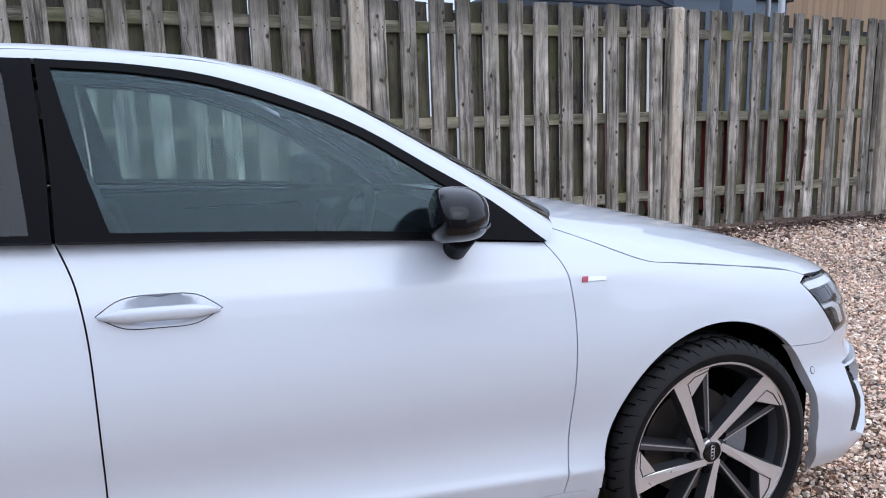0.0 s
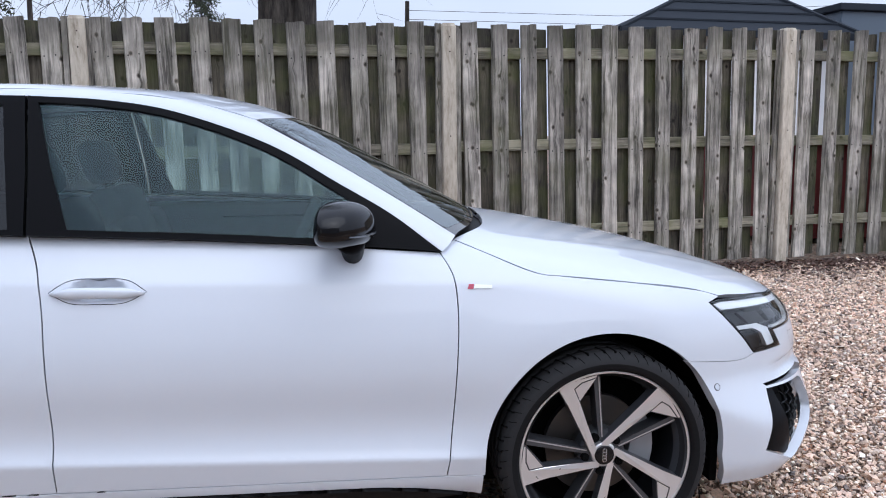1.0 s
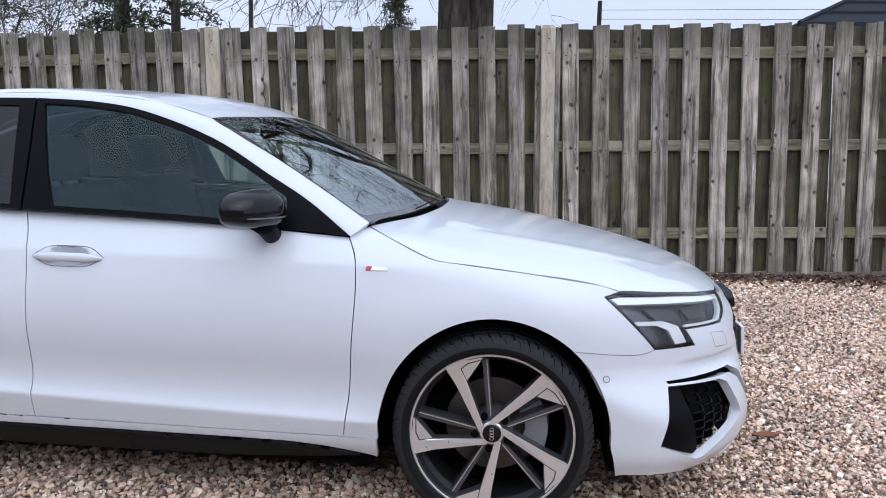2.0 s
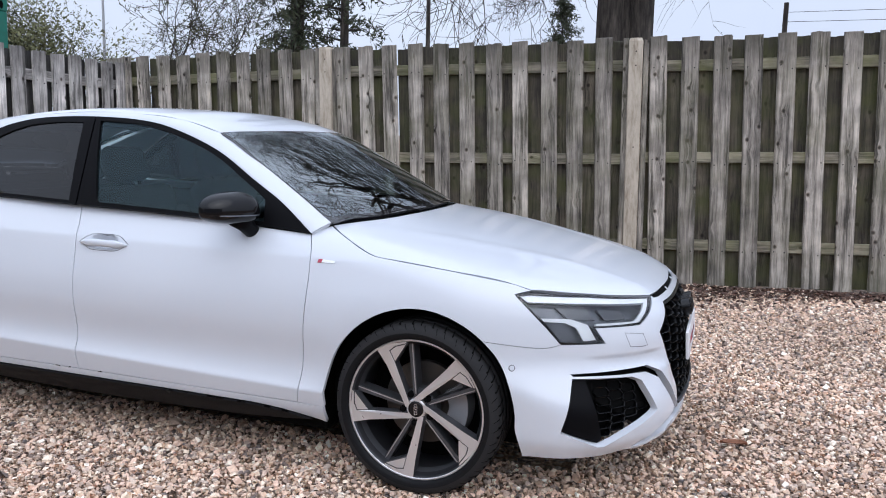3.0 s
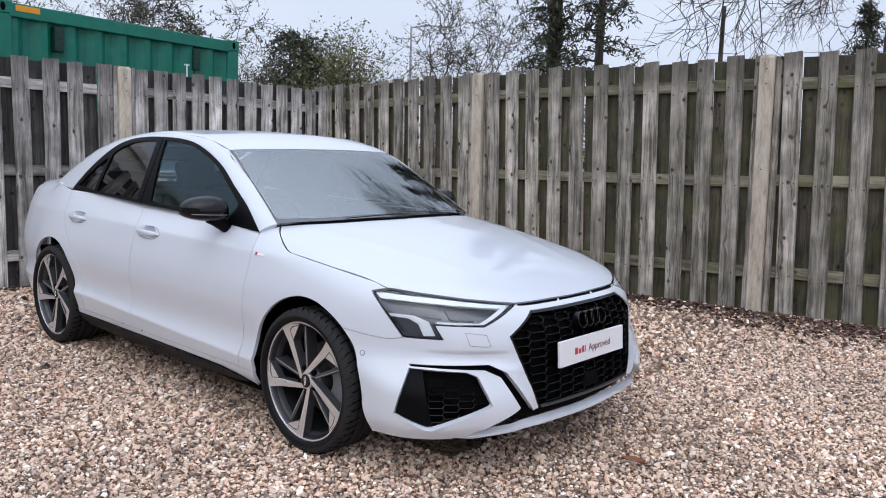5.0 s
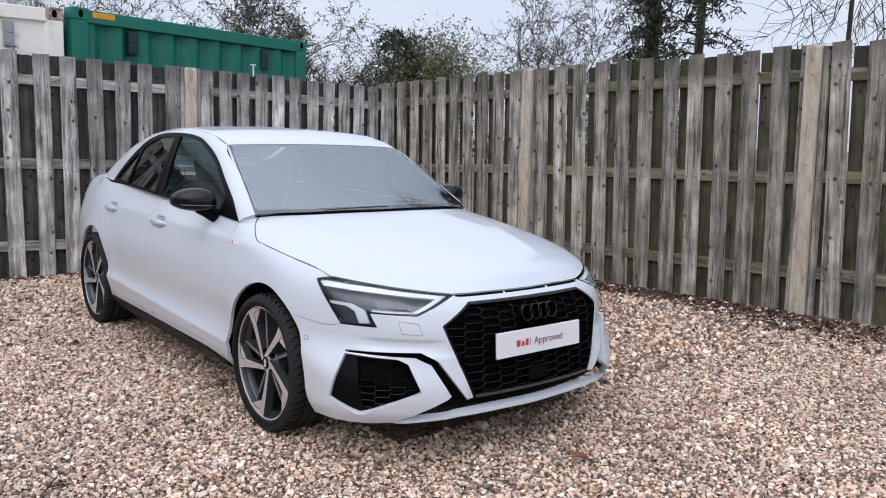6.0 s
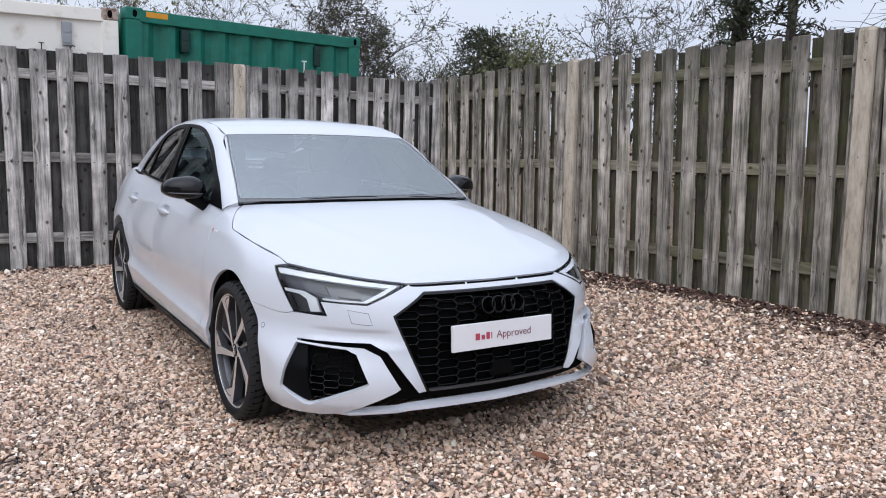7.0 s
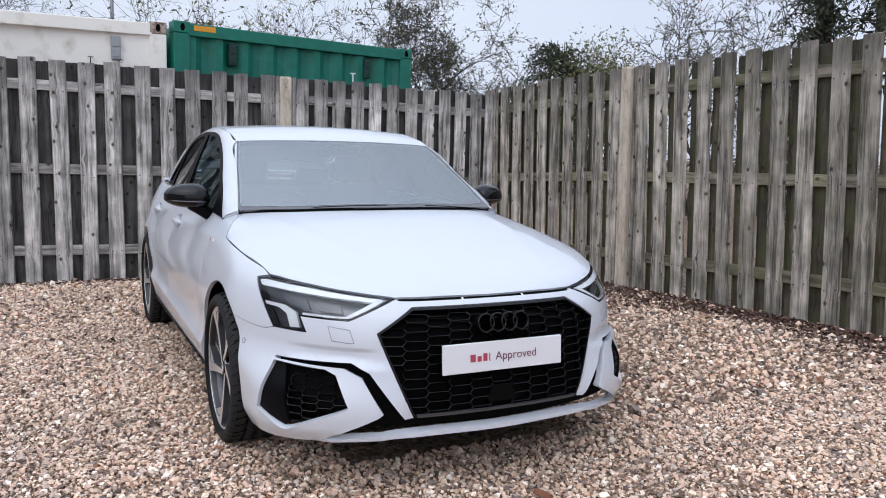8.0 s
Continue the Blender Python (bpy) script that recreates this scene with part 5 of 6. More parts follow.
# ---- two timber fences of overlapping boards between concrete posts ----
def board_mesh(name, w, t, h, seed, nails):
    """A sawn board standing at z = 0: worn edges, a slight bow, a ragged top."""
    r = random.Random(seed)
    bm = bmesh.new()
    rows, cols = 7, [(-0.5, -0.5), (-0.44, 0.5), (-0.1, 0.5), (0.12, 0.5), (0.44, 0.5), (0.5, -0.5)]
    cup, bow, twist = r.uniform(-0.002, 0.003), r.uniform(-0.006, 0.006), r.uniform(-0.02, 0.02)
    rings = []
    for j in range(rows):
        s = j / (rows - 1)
        wid = w * (1 + r.uniform(-0.015, 0.015))
        ring = []
        for a, b in cols:
            top = r.uniform(-0.012, 0.004) if j == rows - 1 else 0
            ring.append(bm.verts.new((a * wid + bow * math.sin(math.pi * s), -(b * t) - (cup if abs(a) < 0.2 else 0) + twist * a * s * w, h * s + top)))
        rings.append(ring)
    k = len(cols)
    for u, v in zip(rings, rings[1:]):
        for i in range(k):
            bm.faces.new((u[i], u[(i + 1) % k], v[(i + 1) % k], v[i]))
    bm.faces.new(rings[0]), bm.faces.new(rings[-1])
    if nails:
        for z in nails:
            for x in (-0.28, 0.28):
                x0, z0 = x * w + r.uniform(-0.006, 0.006), z + r.uniform(-0.02, 0.02)
                m = Matrix.Translation((x0, -t / 2 - 0.0012, z0)) @ Matrix.Rotation(radians(90), 4, "X")
                vs = [bm.verts.new(m @ Vector((0.006 * math.cos(q), 0.006 * math.sin(q), 0))) for q in np.linspace(0, math.tau, 8)[:-1]]
                bm.faces.new(vs).material_index = 1
    me = bpy.data.meshes.new(name)
    bmesh.ops.recalc_face_normals(bm, faces=bm.faces)
    bm.to_mesh(me)
    bm.free()
    return me


FRONT_H, BACK_H = 2.15, 2.13


def timber(face, back, rail, seed):
    """One fence's stock of boards: front boards, back boards and battens, with its rail wood."""
    fronts = [board_mesh("board", 0.148, 0.021, FRONT_H, seed + 11 + i, (0.30, 1.075, 1.87)) for i in range(8)]
    slim = [board_mesh("batten", 0.048, 0.04, FRONT_H, seed + 31 + i, ()) for i in range(3)]
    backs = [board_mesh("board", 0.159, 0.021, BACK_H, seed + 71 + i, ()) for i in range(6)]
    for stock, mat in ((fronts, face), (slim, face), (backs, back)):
        for me in stock:
            me.materials.append(mat), me.materials.append(nail)
    return fronts, backs, slim, rail


def fence(name, label, origin, way, bays, low, woods, tilt=0.0, bare=None):
    """Stands along way from origin. bays: post, next post, first board, pitch of the boards, how many; low(s): the foot."""
    posts = [b[0] for b in bays] + [bays[-1][1]]
    front_boards, back_boards, battens, rail_mat = woods
    upright = Matrix.Translation((0, 0, 1.1)) @ Matrix.Rotation(-tilt, 4, "Y") @ Matrix.Translation((0, 0, -1.1))
    root = tagged(new(name), label, "fence")
    r = random.Random(len(posts) * 7)
    turn = math.atan2(way[1], way[0])
    root.matrix_world = Matrix.Translation((*origin, 0)) @ Matrix.Rotation(turn, 4, "Z")

    def child(kind, me, m):
        ob = new(kind, me)
        ob.parent = root
        ob.matrix_local = m
        return ob
    bm = bmesh.new()
    # posts: a tapered concrete upright with grooves for the bays
    prof = [(-0.052, -0.060), (0.052, -0.060), (0.060, -0.050), (0.060, -0.012), (0.036, -0.012), (0.036, 0.022), (0.060, 0.022), (0.060, 0.06), (-0.060, 0.06), (-0.060, 0.022), (-0.036, 0.022), (-0.036, -0.012), (-0.060, -0.012), (-0.060, -0.050)]
    a = [bm.verts.new((x, y, -0.1)) for x, y in prof]
    b = [bm.verts.new((x, y, 2.11)) for x, y in prof]
    c = [bm.verts.new((x * 0.8, y * 0.8, 2.135)) for x, y in prof]
    for u, v in ((a, b), (b, c)):
        for i in range(len(prof)):
            bm.faces.new((u[i], u[(i + 1) % len(prof)], v[(i + 1) % len(prof)], v[i]))
    bm.faces.new(c)
    for z in (1.9, 2.02, 1.2):
        m = Matrix.Translation((0.004, -0.0605, z)) @ Matrix.Rotation(radians(90), 4, "X")
        bm.faces.new([bm.verts.new(m @ Vector((0.006 * math.cos(q), 0.006 * math.sin(q), 0))) for q in np.linspace(0, math.tau, 9)[:-1]]).material_index = 1
    post_me = bpy.data.meshes.new("post")
    bmesh.ops.recalc_face_normals(bm, faces=bm.faces)
    bm.to_mesh(post_me)
    bm.free()
    post_me.materials.append(concrete), post_me.materials.append(deep_black)
    for s in posts:
        if s == bare:
            child("board", r.choice(front_boards), Matrix.Translation((s, -0.036, low(s) - 0.01)) @ upright)
            continue
        for d in (-0.086, 0.086):
            child("batten", r.choice(battens), Matrix.Translation((s + d, -0.03, low(s) - 0.02 + r.uniform(-0.01, 0.01))) @ upright)
        child("post", post_me, Matrix.Translation((s, -0.035, low(s))) @ upright @ Matrix.Rotation(r.uniform(-0.006, 0.006), 4, "Y"))
    for s0, s1, first, pitch, n, *lean in bays:
        z0, z1 = low(s0), low(s1)
        for z in (0.285, 1.055, 1.855):
            bm = bmesh.new()
            block(bm, (-0.095, -0.02, 0), (0, 0.02, s1 - s0 - 0.08), 0.005)
            me = bpy.data.meshes.new("rail")
            bm.to_mesh(me)
            bm.free()
            me.materials.append(rail_mat)
            child("rail", me, Matrix.Translation((s0 + 0.04, 0.0, z + z0 + r.uniform(-0.01, 0.01))) @ Matrix.Rotation(radians(90) - math.atan2(z1 - z0, s1 - s0), 4, "Y"))
        slant = Matrix.Translation((0, 0, 1.1)) @ Matrix.Rotation(-sum(lean), 4, "Y") @ Matrix.Translation((0, 0, -1.1))
        for k in range(-1, n):
            s = first + k * pitch
            z = z0 + (z1 - z0) * (s - s0) / (s1 - s0)
            if k >= 0:
                child("board", r.choice(front_boards), Matrix.Translation((s + r.uniform(-0.01, 0.01), -0.032, z - 0.01 + r.uniform(-0.014, 0.012))) @ Matrix.Rotation(r.uniform(-0.005, 0.005), 4, "Y") @ slant)
            s += pitch / 2 + r.uniform(-0.012, 0.012)
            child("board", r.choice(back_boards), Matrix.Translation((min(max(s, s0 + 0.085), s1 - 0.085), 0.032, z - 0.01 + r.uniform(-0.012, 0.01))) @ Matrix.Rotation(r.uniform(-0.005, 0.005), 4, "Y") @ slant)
    return root


SLOPE = 0.085
fl = math.hypot(1, SLOPE)
back_low = curve([(-1, -0.12), (0, -0.10), (2.4, 0.0), (5.3, 0.06), (8.55, 0.145), (11.4, 0.19), (15, 0.24)])
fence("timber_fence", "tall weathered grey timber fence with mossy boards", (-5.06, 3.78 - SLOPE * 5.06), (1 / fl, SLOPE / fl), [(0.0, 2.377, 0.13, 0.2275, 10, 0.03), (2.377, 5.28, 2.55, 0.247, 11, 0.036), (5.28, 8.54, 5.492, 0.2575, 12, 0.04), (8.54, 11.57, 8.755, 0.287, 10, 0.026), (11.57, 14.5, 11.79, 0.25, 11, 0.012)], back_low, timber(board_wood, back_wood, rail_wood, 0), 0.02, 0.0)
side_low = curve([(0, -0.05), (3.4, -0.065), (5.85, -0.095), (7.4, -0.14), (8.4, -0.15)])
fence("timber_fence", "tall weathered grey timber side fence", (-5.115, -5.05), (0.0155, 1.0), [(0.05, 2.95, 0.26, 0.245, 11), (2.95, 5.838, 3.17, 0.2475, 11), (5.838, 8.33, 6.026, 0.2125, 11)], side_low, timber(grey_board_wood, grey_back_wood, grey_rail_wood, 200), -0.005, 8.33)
# ---- beyond the fences: trees, a building, poles ----
def limb(rnd, bm, start, way, length, radius, depth, tips, bend=0.25, up=0.1, kids=(4, 5), angle=(25, 60), sides=5, thin=0.006):
    """A tapered branch that forks on; gathers the points where leaves can sit."""
    n = 4 if depth > 1 else 3
    pts, radii = [Vector(start)], [radius]
    d = Vector(way).normalized()
    for i in range(n):
        d = (d + Vector((rnd.gauss(0, bend), rnd.gauss(0, bend), rnd.gauss(0, bend) + up)) * 0.5).normalized()
        pts.append(pts[-1] + d * (length / n))
        radii.append(radius * (1 - 0.72 * (i + 1) / n))
    tube(bm, pts, radii, max(3, sides - (depth < 2) - (depth < 1)), caps=False)
    if depth <= 1:
        tips += pts[1:]
    if depth <= 0:
        return
    for k in range(rnd.randint(*kids)):
        s = rnd.uniform(0.35, 1.0)
        i = min(int(s * n), n - 1)
        p = pts[i].lerp(pts[i + 1], s * n - i)
        away = d.orthogonal().normalized()
        away.rotate(Matrix.Rotation(rnd.uniform(0, math.tau), 3, d))
        a = radians(rnd.uniform(*angle))
        limb(rnd, bm, p, d * math.cos(a) + away * math.sin(a), length * rnd.uniform(0.5, 0.78), max(radii[i] * rnd.uniform(0.5, 0.7), thin), depth - 1, tips, bend, up * 0.6, kids, angle, sides, thin)


def leaf_mesh(rnd, tips, count, size, reach, mat, name="crown", long=1.6):
    """Many small leaf blades strewn round the twigs."""
    g = np.random.default_rng(rnd.randint(0, 10 ** 6))
    t = np.array([tuple(p) for p in tips])
    c = t[g.integers(0, len(t), count)] + g.normal(0, reach, (count, 3))
    a = g.normal(size=(count, 3))
    a /= np.linalg.norm(a, axis=1)[:, None]
    b = np.cross(a, g.normal(size=(count, 3)))
    b /= np.linalg.norm(b, axis=1)[:, None]
    s = (size * g.uniform(0.5, 1.3, count))[:, None]
    v = np.stack([c - a * s * long, c + b * s * 0.6, c + a * s * long, c - b * s * 0.6], 1).reshape(-1, 3)
    return raw_mesh(name, v, np.arange(count * 4).reshape(-1, 4), mat)


def tree(name, label, at, seed, height, trunk, depth, leaves=0, size=0.05, mat=None, reach=0.12, stems=1, spread=0.25, **shape):
    rnd = random.Random(seed)
    root = tagged(new(name), label, "tree")
    bm, tips = bmesh.new(), []
    for k in range(stems):
        a = k * math.tau / max(stems, 1) + rnd.uniform(0, 1)
        off = 0 if stems == 1 else trunk * 1.1
        limb(rnd, bm, (off * math.cos(a), off * math.sin(a), -0.3), (math.cos(a) * spread, math.sin(a) * spread, 1), height * 0.42, trunk, depth, tips, **shape)
    part("trunk", bm, bark, root, "dark bare trunk and limbs", True)
    if leaves:
        c = new("crown", leaf_mesh(rnd, tips, leaves, size, reach, mat))
        c.parent = root
        tagged(c, "thin young foliage")
    root.location = at
    return root


def evergreen(name, label, at, seed, height, width, trunk, bare=0.15, stems=1, count=9000, blunt=0.25):
    """A needle tree: straight trunks with whorls of drooping boughs."""
    rnd = random.Random(seed)
    root = tagged(new(name), label, "tree")
    bm, tips = bmesh.new(), []
    for k in range(stems):
        x0, y0 = (0, 0) if stems == 1 else (rnd.uniform(-0.6, 0.6), rnd.uniform(-0.6, 0.6))
        tube(bm, [(x0, y0, -0.3), (x0 + 0.05, y0, height * 0.5), (x0, y0 + 0.08, height)], [trunk, trunk * 0.7, 0.01], 7)
        z = height * bare
        while z < height * 0.97:
            s = 1 - (z / height - bare) / (1 - bare)
            for q in range(rnd.randint(3, 5)):
                a, r = rnd.uniform(0, math.tau), width * (blunt + (1 - blunt) * s) * rnd.uniform(0.5, 1.1)
                p0 = Vector((x0, y0, z))
                p1 = p0 + Vector((math.cos(a), math.sin(a), 0.12)) * r * 0.5
                p2 = p0 + Vector((math.cos(a) * r, math.sin(a) * r, -0.22 * r))
                tube(bm, [p0, p1, p2], [trunk * 0.22 * (0.3 + s), 0.012, 0.004], 4, caps=False)
                for f in np.linspace(0.3, 1, 6):
                    tips.append(p0.lerp(p1, f * 2) if f < 0.5 else p1.lerp(p2, f * 2 - 1))
            z += height * rnd.uniform(0.014, 0.03)
    part("trunk", bm, bark, root, "dark straight trunk")
    c = new("crown", leaf_mesh(rnd, tips, count, 0.036, 0.075, dark_leaf, long=2.4))
    c.parent = root
    tagged(c, "drooping dark needles")
    root.location = at
    return root


# the great bare tree, whose branches hang over the yard
rnd = random.Random(5)
great = tagged(new("great_tree"), "huge bare tree with a thick double trunk", "tree")
bm, tips = bmesh.new(), []
for x0, lean, r0 in ((-0.33, -0.012, 0.42), (0.37, 0.025, 0.35)):
    pts = [Vector((x0, 0, -0.3)), Vector((x0 + lean, 0, 2.5)), Vector((x0 + lean * 3, -0.1, 5.0)), Vector((x0 + lean * 6, -0.5, 8.0)), Vector((x0 + lean * 9, -0.8, 12.0)), Vector((x0 + lean * 10, -0.9, 15.5))]
    tube(bm, pts, [r0 * 1.25, r0, r0 * 0.85, r0 * 0.65, r0 * 0.4, r0 * 0.1], 14, caps=False)
    for k in range(16):
        z = 5.2 + 9.5 * k / 16 + rnd.uniform(-0.3, 0.3)
        a = k * 2.4 + rnd.uniform(-0.3, 0.3) + (1.2 if x0 > 0 else 0)
        if z < 10 and math.cos(a) > 0.1:
            continue
        limb(rnd, bm, (x0 + lean * z * 0.6, -0.06 * z, z), (math.cos(a), math.sin(a), 0.1 + 0.09 * (z - 5)), rnd.uniform(4.4, 5.4) * (1.1 - 0.03 * (z - 5)), r0 * rnd.uniform(0.24, 0.36) * (0.3 if z < 9 and math.cos(a) > 0 else 1.0), 4, tips, 0.34, 0.03, (3, 4), (20, 60), 6, 0.012)
for k in range(14):
    a = math.pi * 1.25 + (k - 7) * 0.16
    limb(rnd, bm, (-0.2, -0.6, 8.2 + 0.42 * k), (math.cos(a), math.sin(a), 0.25), 4.6, 0.11, 4, tips, 0.36, 0.02, (3, 4), (20, 60), 6, 0.012)
for k in range(13):
    a = math.pi + (k - 6) * 0.17
    limb(rnd, bm, (-0.3, -0.3, 5.9 + 0.17 * k), (math.cos(a), math.sin(a) * 0.7 - 0.15, 0.28), 2.9, 0.12, 4, tips, 0.4, -0.14, (3, 4), (20, 60), 6)
tube(bm, [(0.03, 0.1, -0.3), (0.04, 0.1, 3.0), (0.05, 0.1, 4.9), (0.07, 0.1, 5.7)], [0.5, 0.38, 0.26, 0.06], 12)
for k in range(9):
    a = -0.9 + 0.25 * k
    limb(rnd, bm, (0.5, -0.3, 8.6 + 0.2 * k), (math.cos(a), math.sin(a) - 0.3, 0.15), 3.0, 0.024, 3, tips, 0.4, -0.3, (3, 5), (20, 60), 5)
part("trunk", bm, bark, great, "thick dark trunk and limbs", True)
c = new("buds", leaf_mesh(rnd, tips, 5000, 0.022, 0.04, bark, "buds"))
c.parent = great
tagged(c, "tiny buds and hanging twigs")
great.location = (-1.84, 18.35, 0)

evergreen("evergreen_tree", "dark evergreen with drooping boughs", (-9.1, 14.3, 0), 3, 9.5, 1.45, 0.13, 0.12, 2, 9000)
evergreen("evergreen_tree", "tall dark evergreen with bare lower trunk", (-8.3, 14.9, 0), 8, 10.5, 1.2, 0.14, 0.28, 1, 6000)
evergreen("evergreen_tree", "small distant dark evergreen", (-5.2, 26.5, 0), 4, 6.8, 2.7, 0.1, 0.1, 1, 9000, 0.04)
evergreen("evergreen_shrub", "rounded dark evergreen shrub", (-21.3, 15.0, 0), 6, 5.4, 2.1, 0.1, 0.05, 2, 16000, 0.45)
tree("leafy_tree", "spreading small tree with young leaves", (-10.6, 11.9, 0), 21, 7.4, 0.10, 4, 9000, 0.02, young_leaf, 0.035, 3, 0.33, bend=0.4, up=0.1, kids=(4, 4), thin=0.008)
tree("leafy_tree", "dense low tree with olive leaves", (-9.8, 13.4, 0), 33, 4.7, 0.07, 4, 12000, 0.03, young_leaf, 0.10, 4, 0.5, bend=0.35, up=0.1, kids=(3, 4), thin=0.007)
tree("round_tree", "twiggy round tree with scattered leaves", (-18.3, 9.65, 0), 12, 8.6, 0.12, 5, 14000, 0.034, young_leaf, 0.06, 5, 0.36, bend=0.42, up=0.10, angle=(25, 70), kids=(3, 4), thin=0.010)
tree("bare_tree", "pale twiggy tree behind the containers", (-20.9, 4.1, 0), 17, 8.8, 0.10, 4, 2500, 0.045, spring_leaf, 0.06, 4, 0.35, bend=0.25, up=0.2)
tree("bare_tree", "bare twiggy tree far behind the containers", (-22.5, -2.6, 0), 18, 8.0, 0.10, 4, 1200, 0.03, spring_leaf, 0.06, 3, 0.35, bend=0.3, up=0.12)
tree("pale_shrub", "feathery shrub with pale spring leaves", (-20.6, 16.5, 0), 19, 7.0, 0.05, 3, 12000, 0.045, spring_leaf, 0.11, 9, 0.25, bend=0.15, up=0.3)
tree("low_shrub", "low olive shrub behind the fence", (-16.4, 10.0, 0), 24, 4.5, 0.04, 3, 16000, 0.035, young_leaf, 0.14, 9, 0.9, bend=0.35, up=0.12)
tree("low_shrub", "low olive shrub beside the round tree", (-18.6, 11.6, 0), 29, 4.9, 0.04, 3, 12000, 0.04, spring_leaf, 0.15, 9, 0.9, bend=0.35, up=0.12)
tree("low_shrub", "low bare shrub behind the fence", (-15.8, 15.4, 0), 25, 5.6, 0.03, 3, 900, 0.03, young_leaf, 0.05, 6, 0.6, bend=0.3, up=0.15, kids=(2, 3), thin=0.008)

# hip-roofed building, with white walls that show between the boards
house = tagged(new("hip_roof_building"), "low building with a dark sheet-metal hip roof", "building")
bm = bmesh.new()
block(bm, (5.1, 12.5, -0.1), (9.5, 14.2, 3.3))
part("wall", bm, white_wall, house, "white block wall")
bm = bmesh.new()
e = [(4.75, 12.1, 3.34), (9.85, 12.1, 3.34), (9.85, 14.6, 3.34), (4.75, 14.6, 3.34)]
ridge = [(7.35, 13.35, 4.6), (7.55, 13.35, 4.6)]
v = [bm.verts.new(p) for p in e + ridge]
for f in ((0, 1, 5, 4), (1, 2, 5), (2, 3, 4, 5), (3, 0, 4), (3, 2, 1, 0)):
    bm.faces.new([v[i] for i in f])
roof = part("roof", bm, slate, house, "dark sheet-metal roof")
for k in range(1, 6):
    s = k / 6.0
    a, b = Vector(e[0]).lerp(Vector(ridge[0]), s), Vector(e[1]).lerp(Vector(ridge[1]), s)
    bm = bmesh.new()
    block(bm, (a.x, a.y - 0.02, a.z - 0.005), (b.x, a.y + 0.03, a.z + 0.035), 0.004)
    part("roof_lap", bm, slate, roof)
for a, b in ((e[0], ridge[0]), (e[1], ridge[1])):
    bm = bmesh.new()
    tube(bm, [a, b], 0.05, 6)
    part("hip_capping", bm, slate, roof)
bm = bmesh.new()
block(bm, (4.75, 12.02, 3.22), (9.85, 12.1, 3.36), 0.01)
part("gutter", bm, slate, house)

far = tagged(new("brick_building"), "tan brick building with a dark verge", "building")
bm = bmesh.new()
block(bm, (13.3, 13.6, -0.1), (24.0, 14.3, 4.9))
part("wall", bm, brick_wall, far)
bm = bmesh.new()
block(bm, (13.2, 13.45, 3.25), (24.2, 13.6, 3.42), 0.01)
part("ledge", bm, slate, far)
annexe = tagged(new("clad_annexe"), "blue-grey clad annexe beside the hip-roofed building", "building")
bm = bmesh.new()
block(bm, (9.95, 13.0, -0.1), (13.2, 14.2, 3.95), 0.02)
part("wall", bm, blue_steel, annexe)
bm = bmesh.new()
block(bm, (9.85, 12.9, 3.95), (13.3, 14.3, 4.1), 0.02)
part("roof", bm, slate, annexe)
bm = bmesh.new()
block(bm, (9.9, 11.0, -0.1), (10.5, 11.4, 4.6), 0.02)
tagged(mesh_object("steel_column", bm, blue_steel), "blue-grey steel column beside the building", "column")
bm = bmesh.new()
tube(bm, [(11.0, 11.2, 0), (11.0, 11.2, 3.75), (10.8, 11.2, 3.85)], 0.05, 8)
tube(bm, [(11.35, 11.2, 0), (11.35, 11.2, 4.6)], 0.07, 8)
tagged(mesh_object("flue_pipe", bm, galvanised, None, "", True), "grey metal flue pipes", "pipe")

# made-up red tub, standing in for an unknown red object behind the fence
skip = tagged(new("red_standin"), "red tub standing in for an unknown red object behind the fence", "skip")
bm = bmesh.new()
prism(bm, [(4.0, 0.15), (6.2, 0.15), (6.4, 1.25), (3.8, 1.25)], Matrix.Translation((0, 6.6, 0)) @ Matrix.Rotation(radians(90), 4, "X"), 0.0, 1.4)
part("tub", bm, dark_red, skip)
for x in np.linspace(4.0, 6.2, 5):
    bm = bmesh.new()
    block(bm, (x - 0.04, 5.16, 0.2), (x + 0.04, 5.2, 1.2), 0.005)
    part("rib", bm, dark_red, skip)
bm = bmesh.new()
block(bm, (3.7, 5.12, 1.2), (6.5, 5.22, 1.3), 0.01)
part("rim", bm, red_paint, skip)

# small things on and behind the side fence
bm = bmesh.new()
tube(bm, [(-5.30, 1.66, 0.0), (-5.30, 1.66, 2.155)], 0.008, 8)
tube(bm, [(-5.30, 1.63, 2.155), (-5.30, 1.69, 2.155)], 0.007, 8)
tagged(mesh_object("marker_rod", bm, plate_white), "thin white rod with a crossbar behind the fence", "rod")
for y, bent in ((-1.09, False), (-0.815, True)):
    bm = bmesh.new()
    if bent:
        tube(bm, [(-5.14, y - 0.02, 2.02), (-5.14, y - 0.02, 2.10), (-5.14, y, 2.125), (-5.14, y + 0.02, 2.11)], 0.005, 6)
    else:
        tube(bm, [(-5.14, y, 2.02), (-5.14, y, 2.125)], 0.005, 6)
        tube(bm, [(-5.14, y - 0.025, 2.125), (-5.14, y + 0.025, 2.125)], 0.005, 6)
    tagged(mesh_object("fence_hook", bm, bark), "small dark metal hook on top of a fence board", "hook", "hooks on the fence")
bm = bmesh.new()
bmesh.ops.create_icosphere(bm, subdivisions=2, radius=0.022)
lump = random.Random(2)
for v in bm.verts:
    v.co *= lump.uniform(0.75, 1.15)
bmesh.ops.transform(bm, matrix=Matrix.Translation((-5.115, -1.506, 1.087)) @ Matrix.Diagonal((0.8, 1.3, 0.8, 1)), verts=bm.verts)
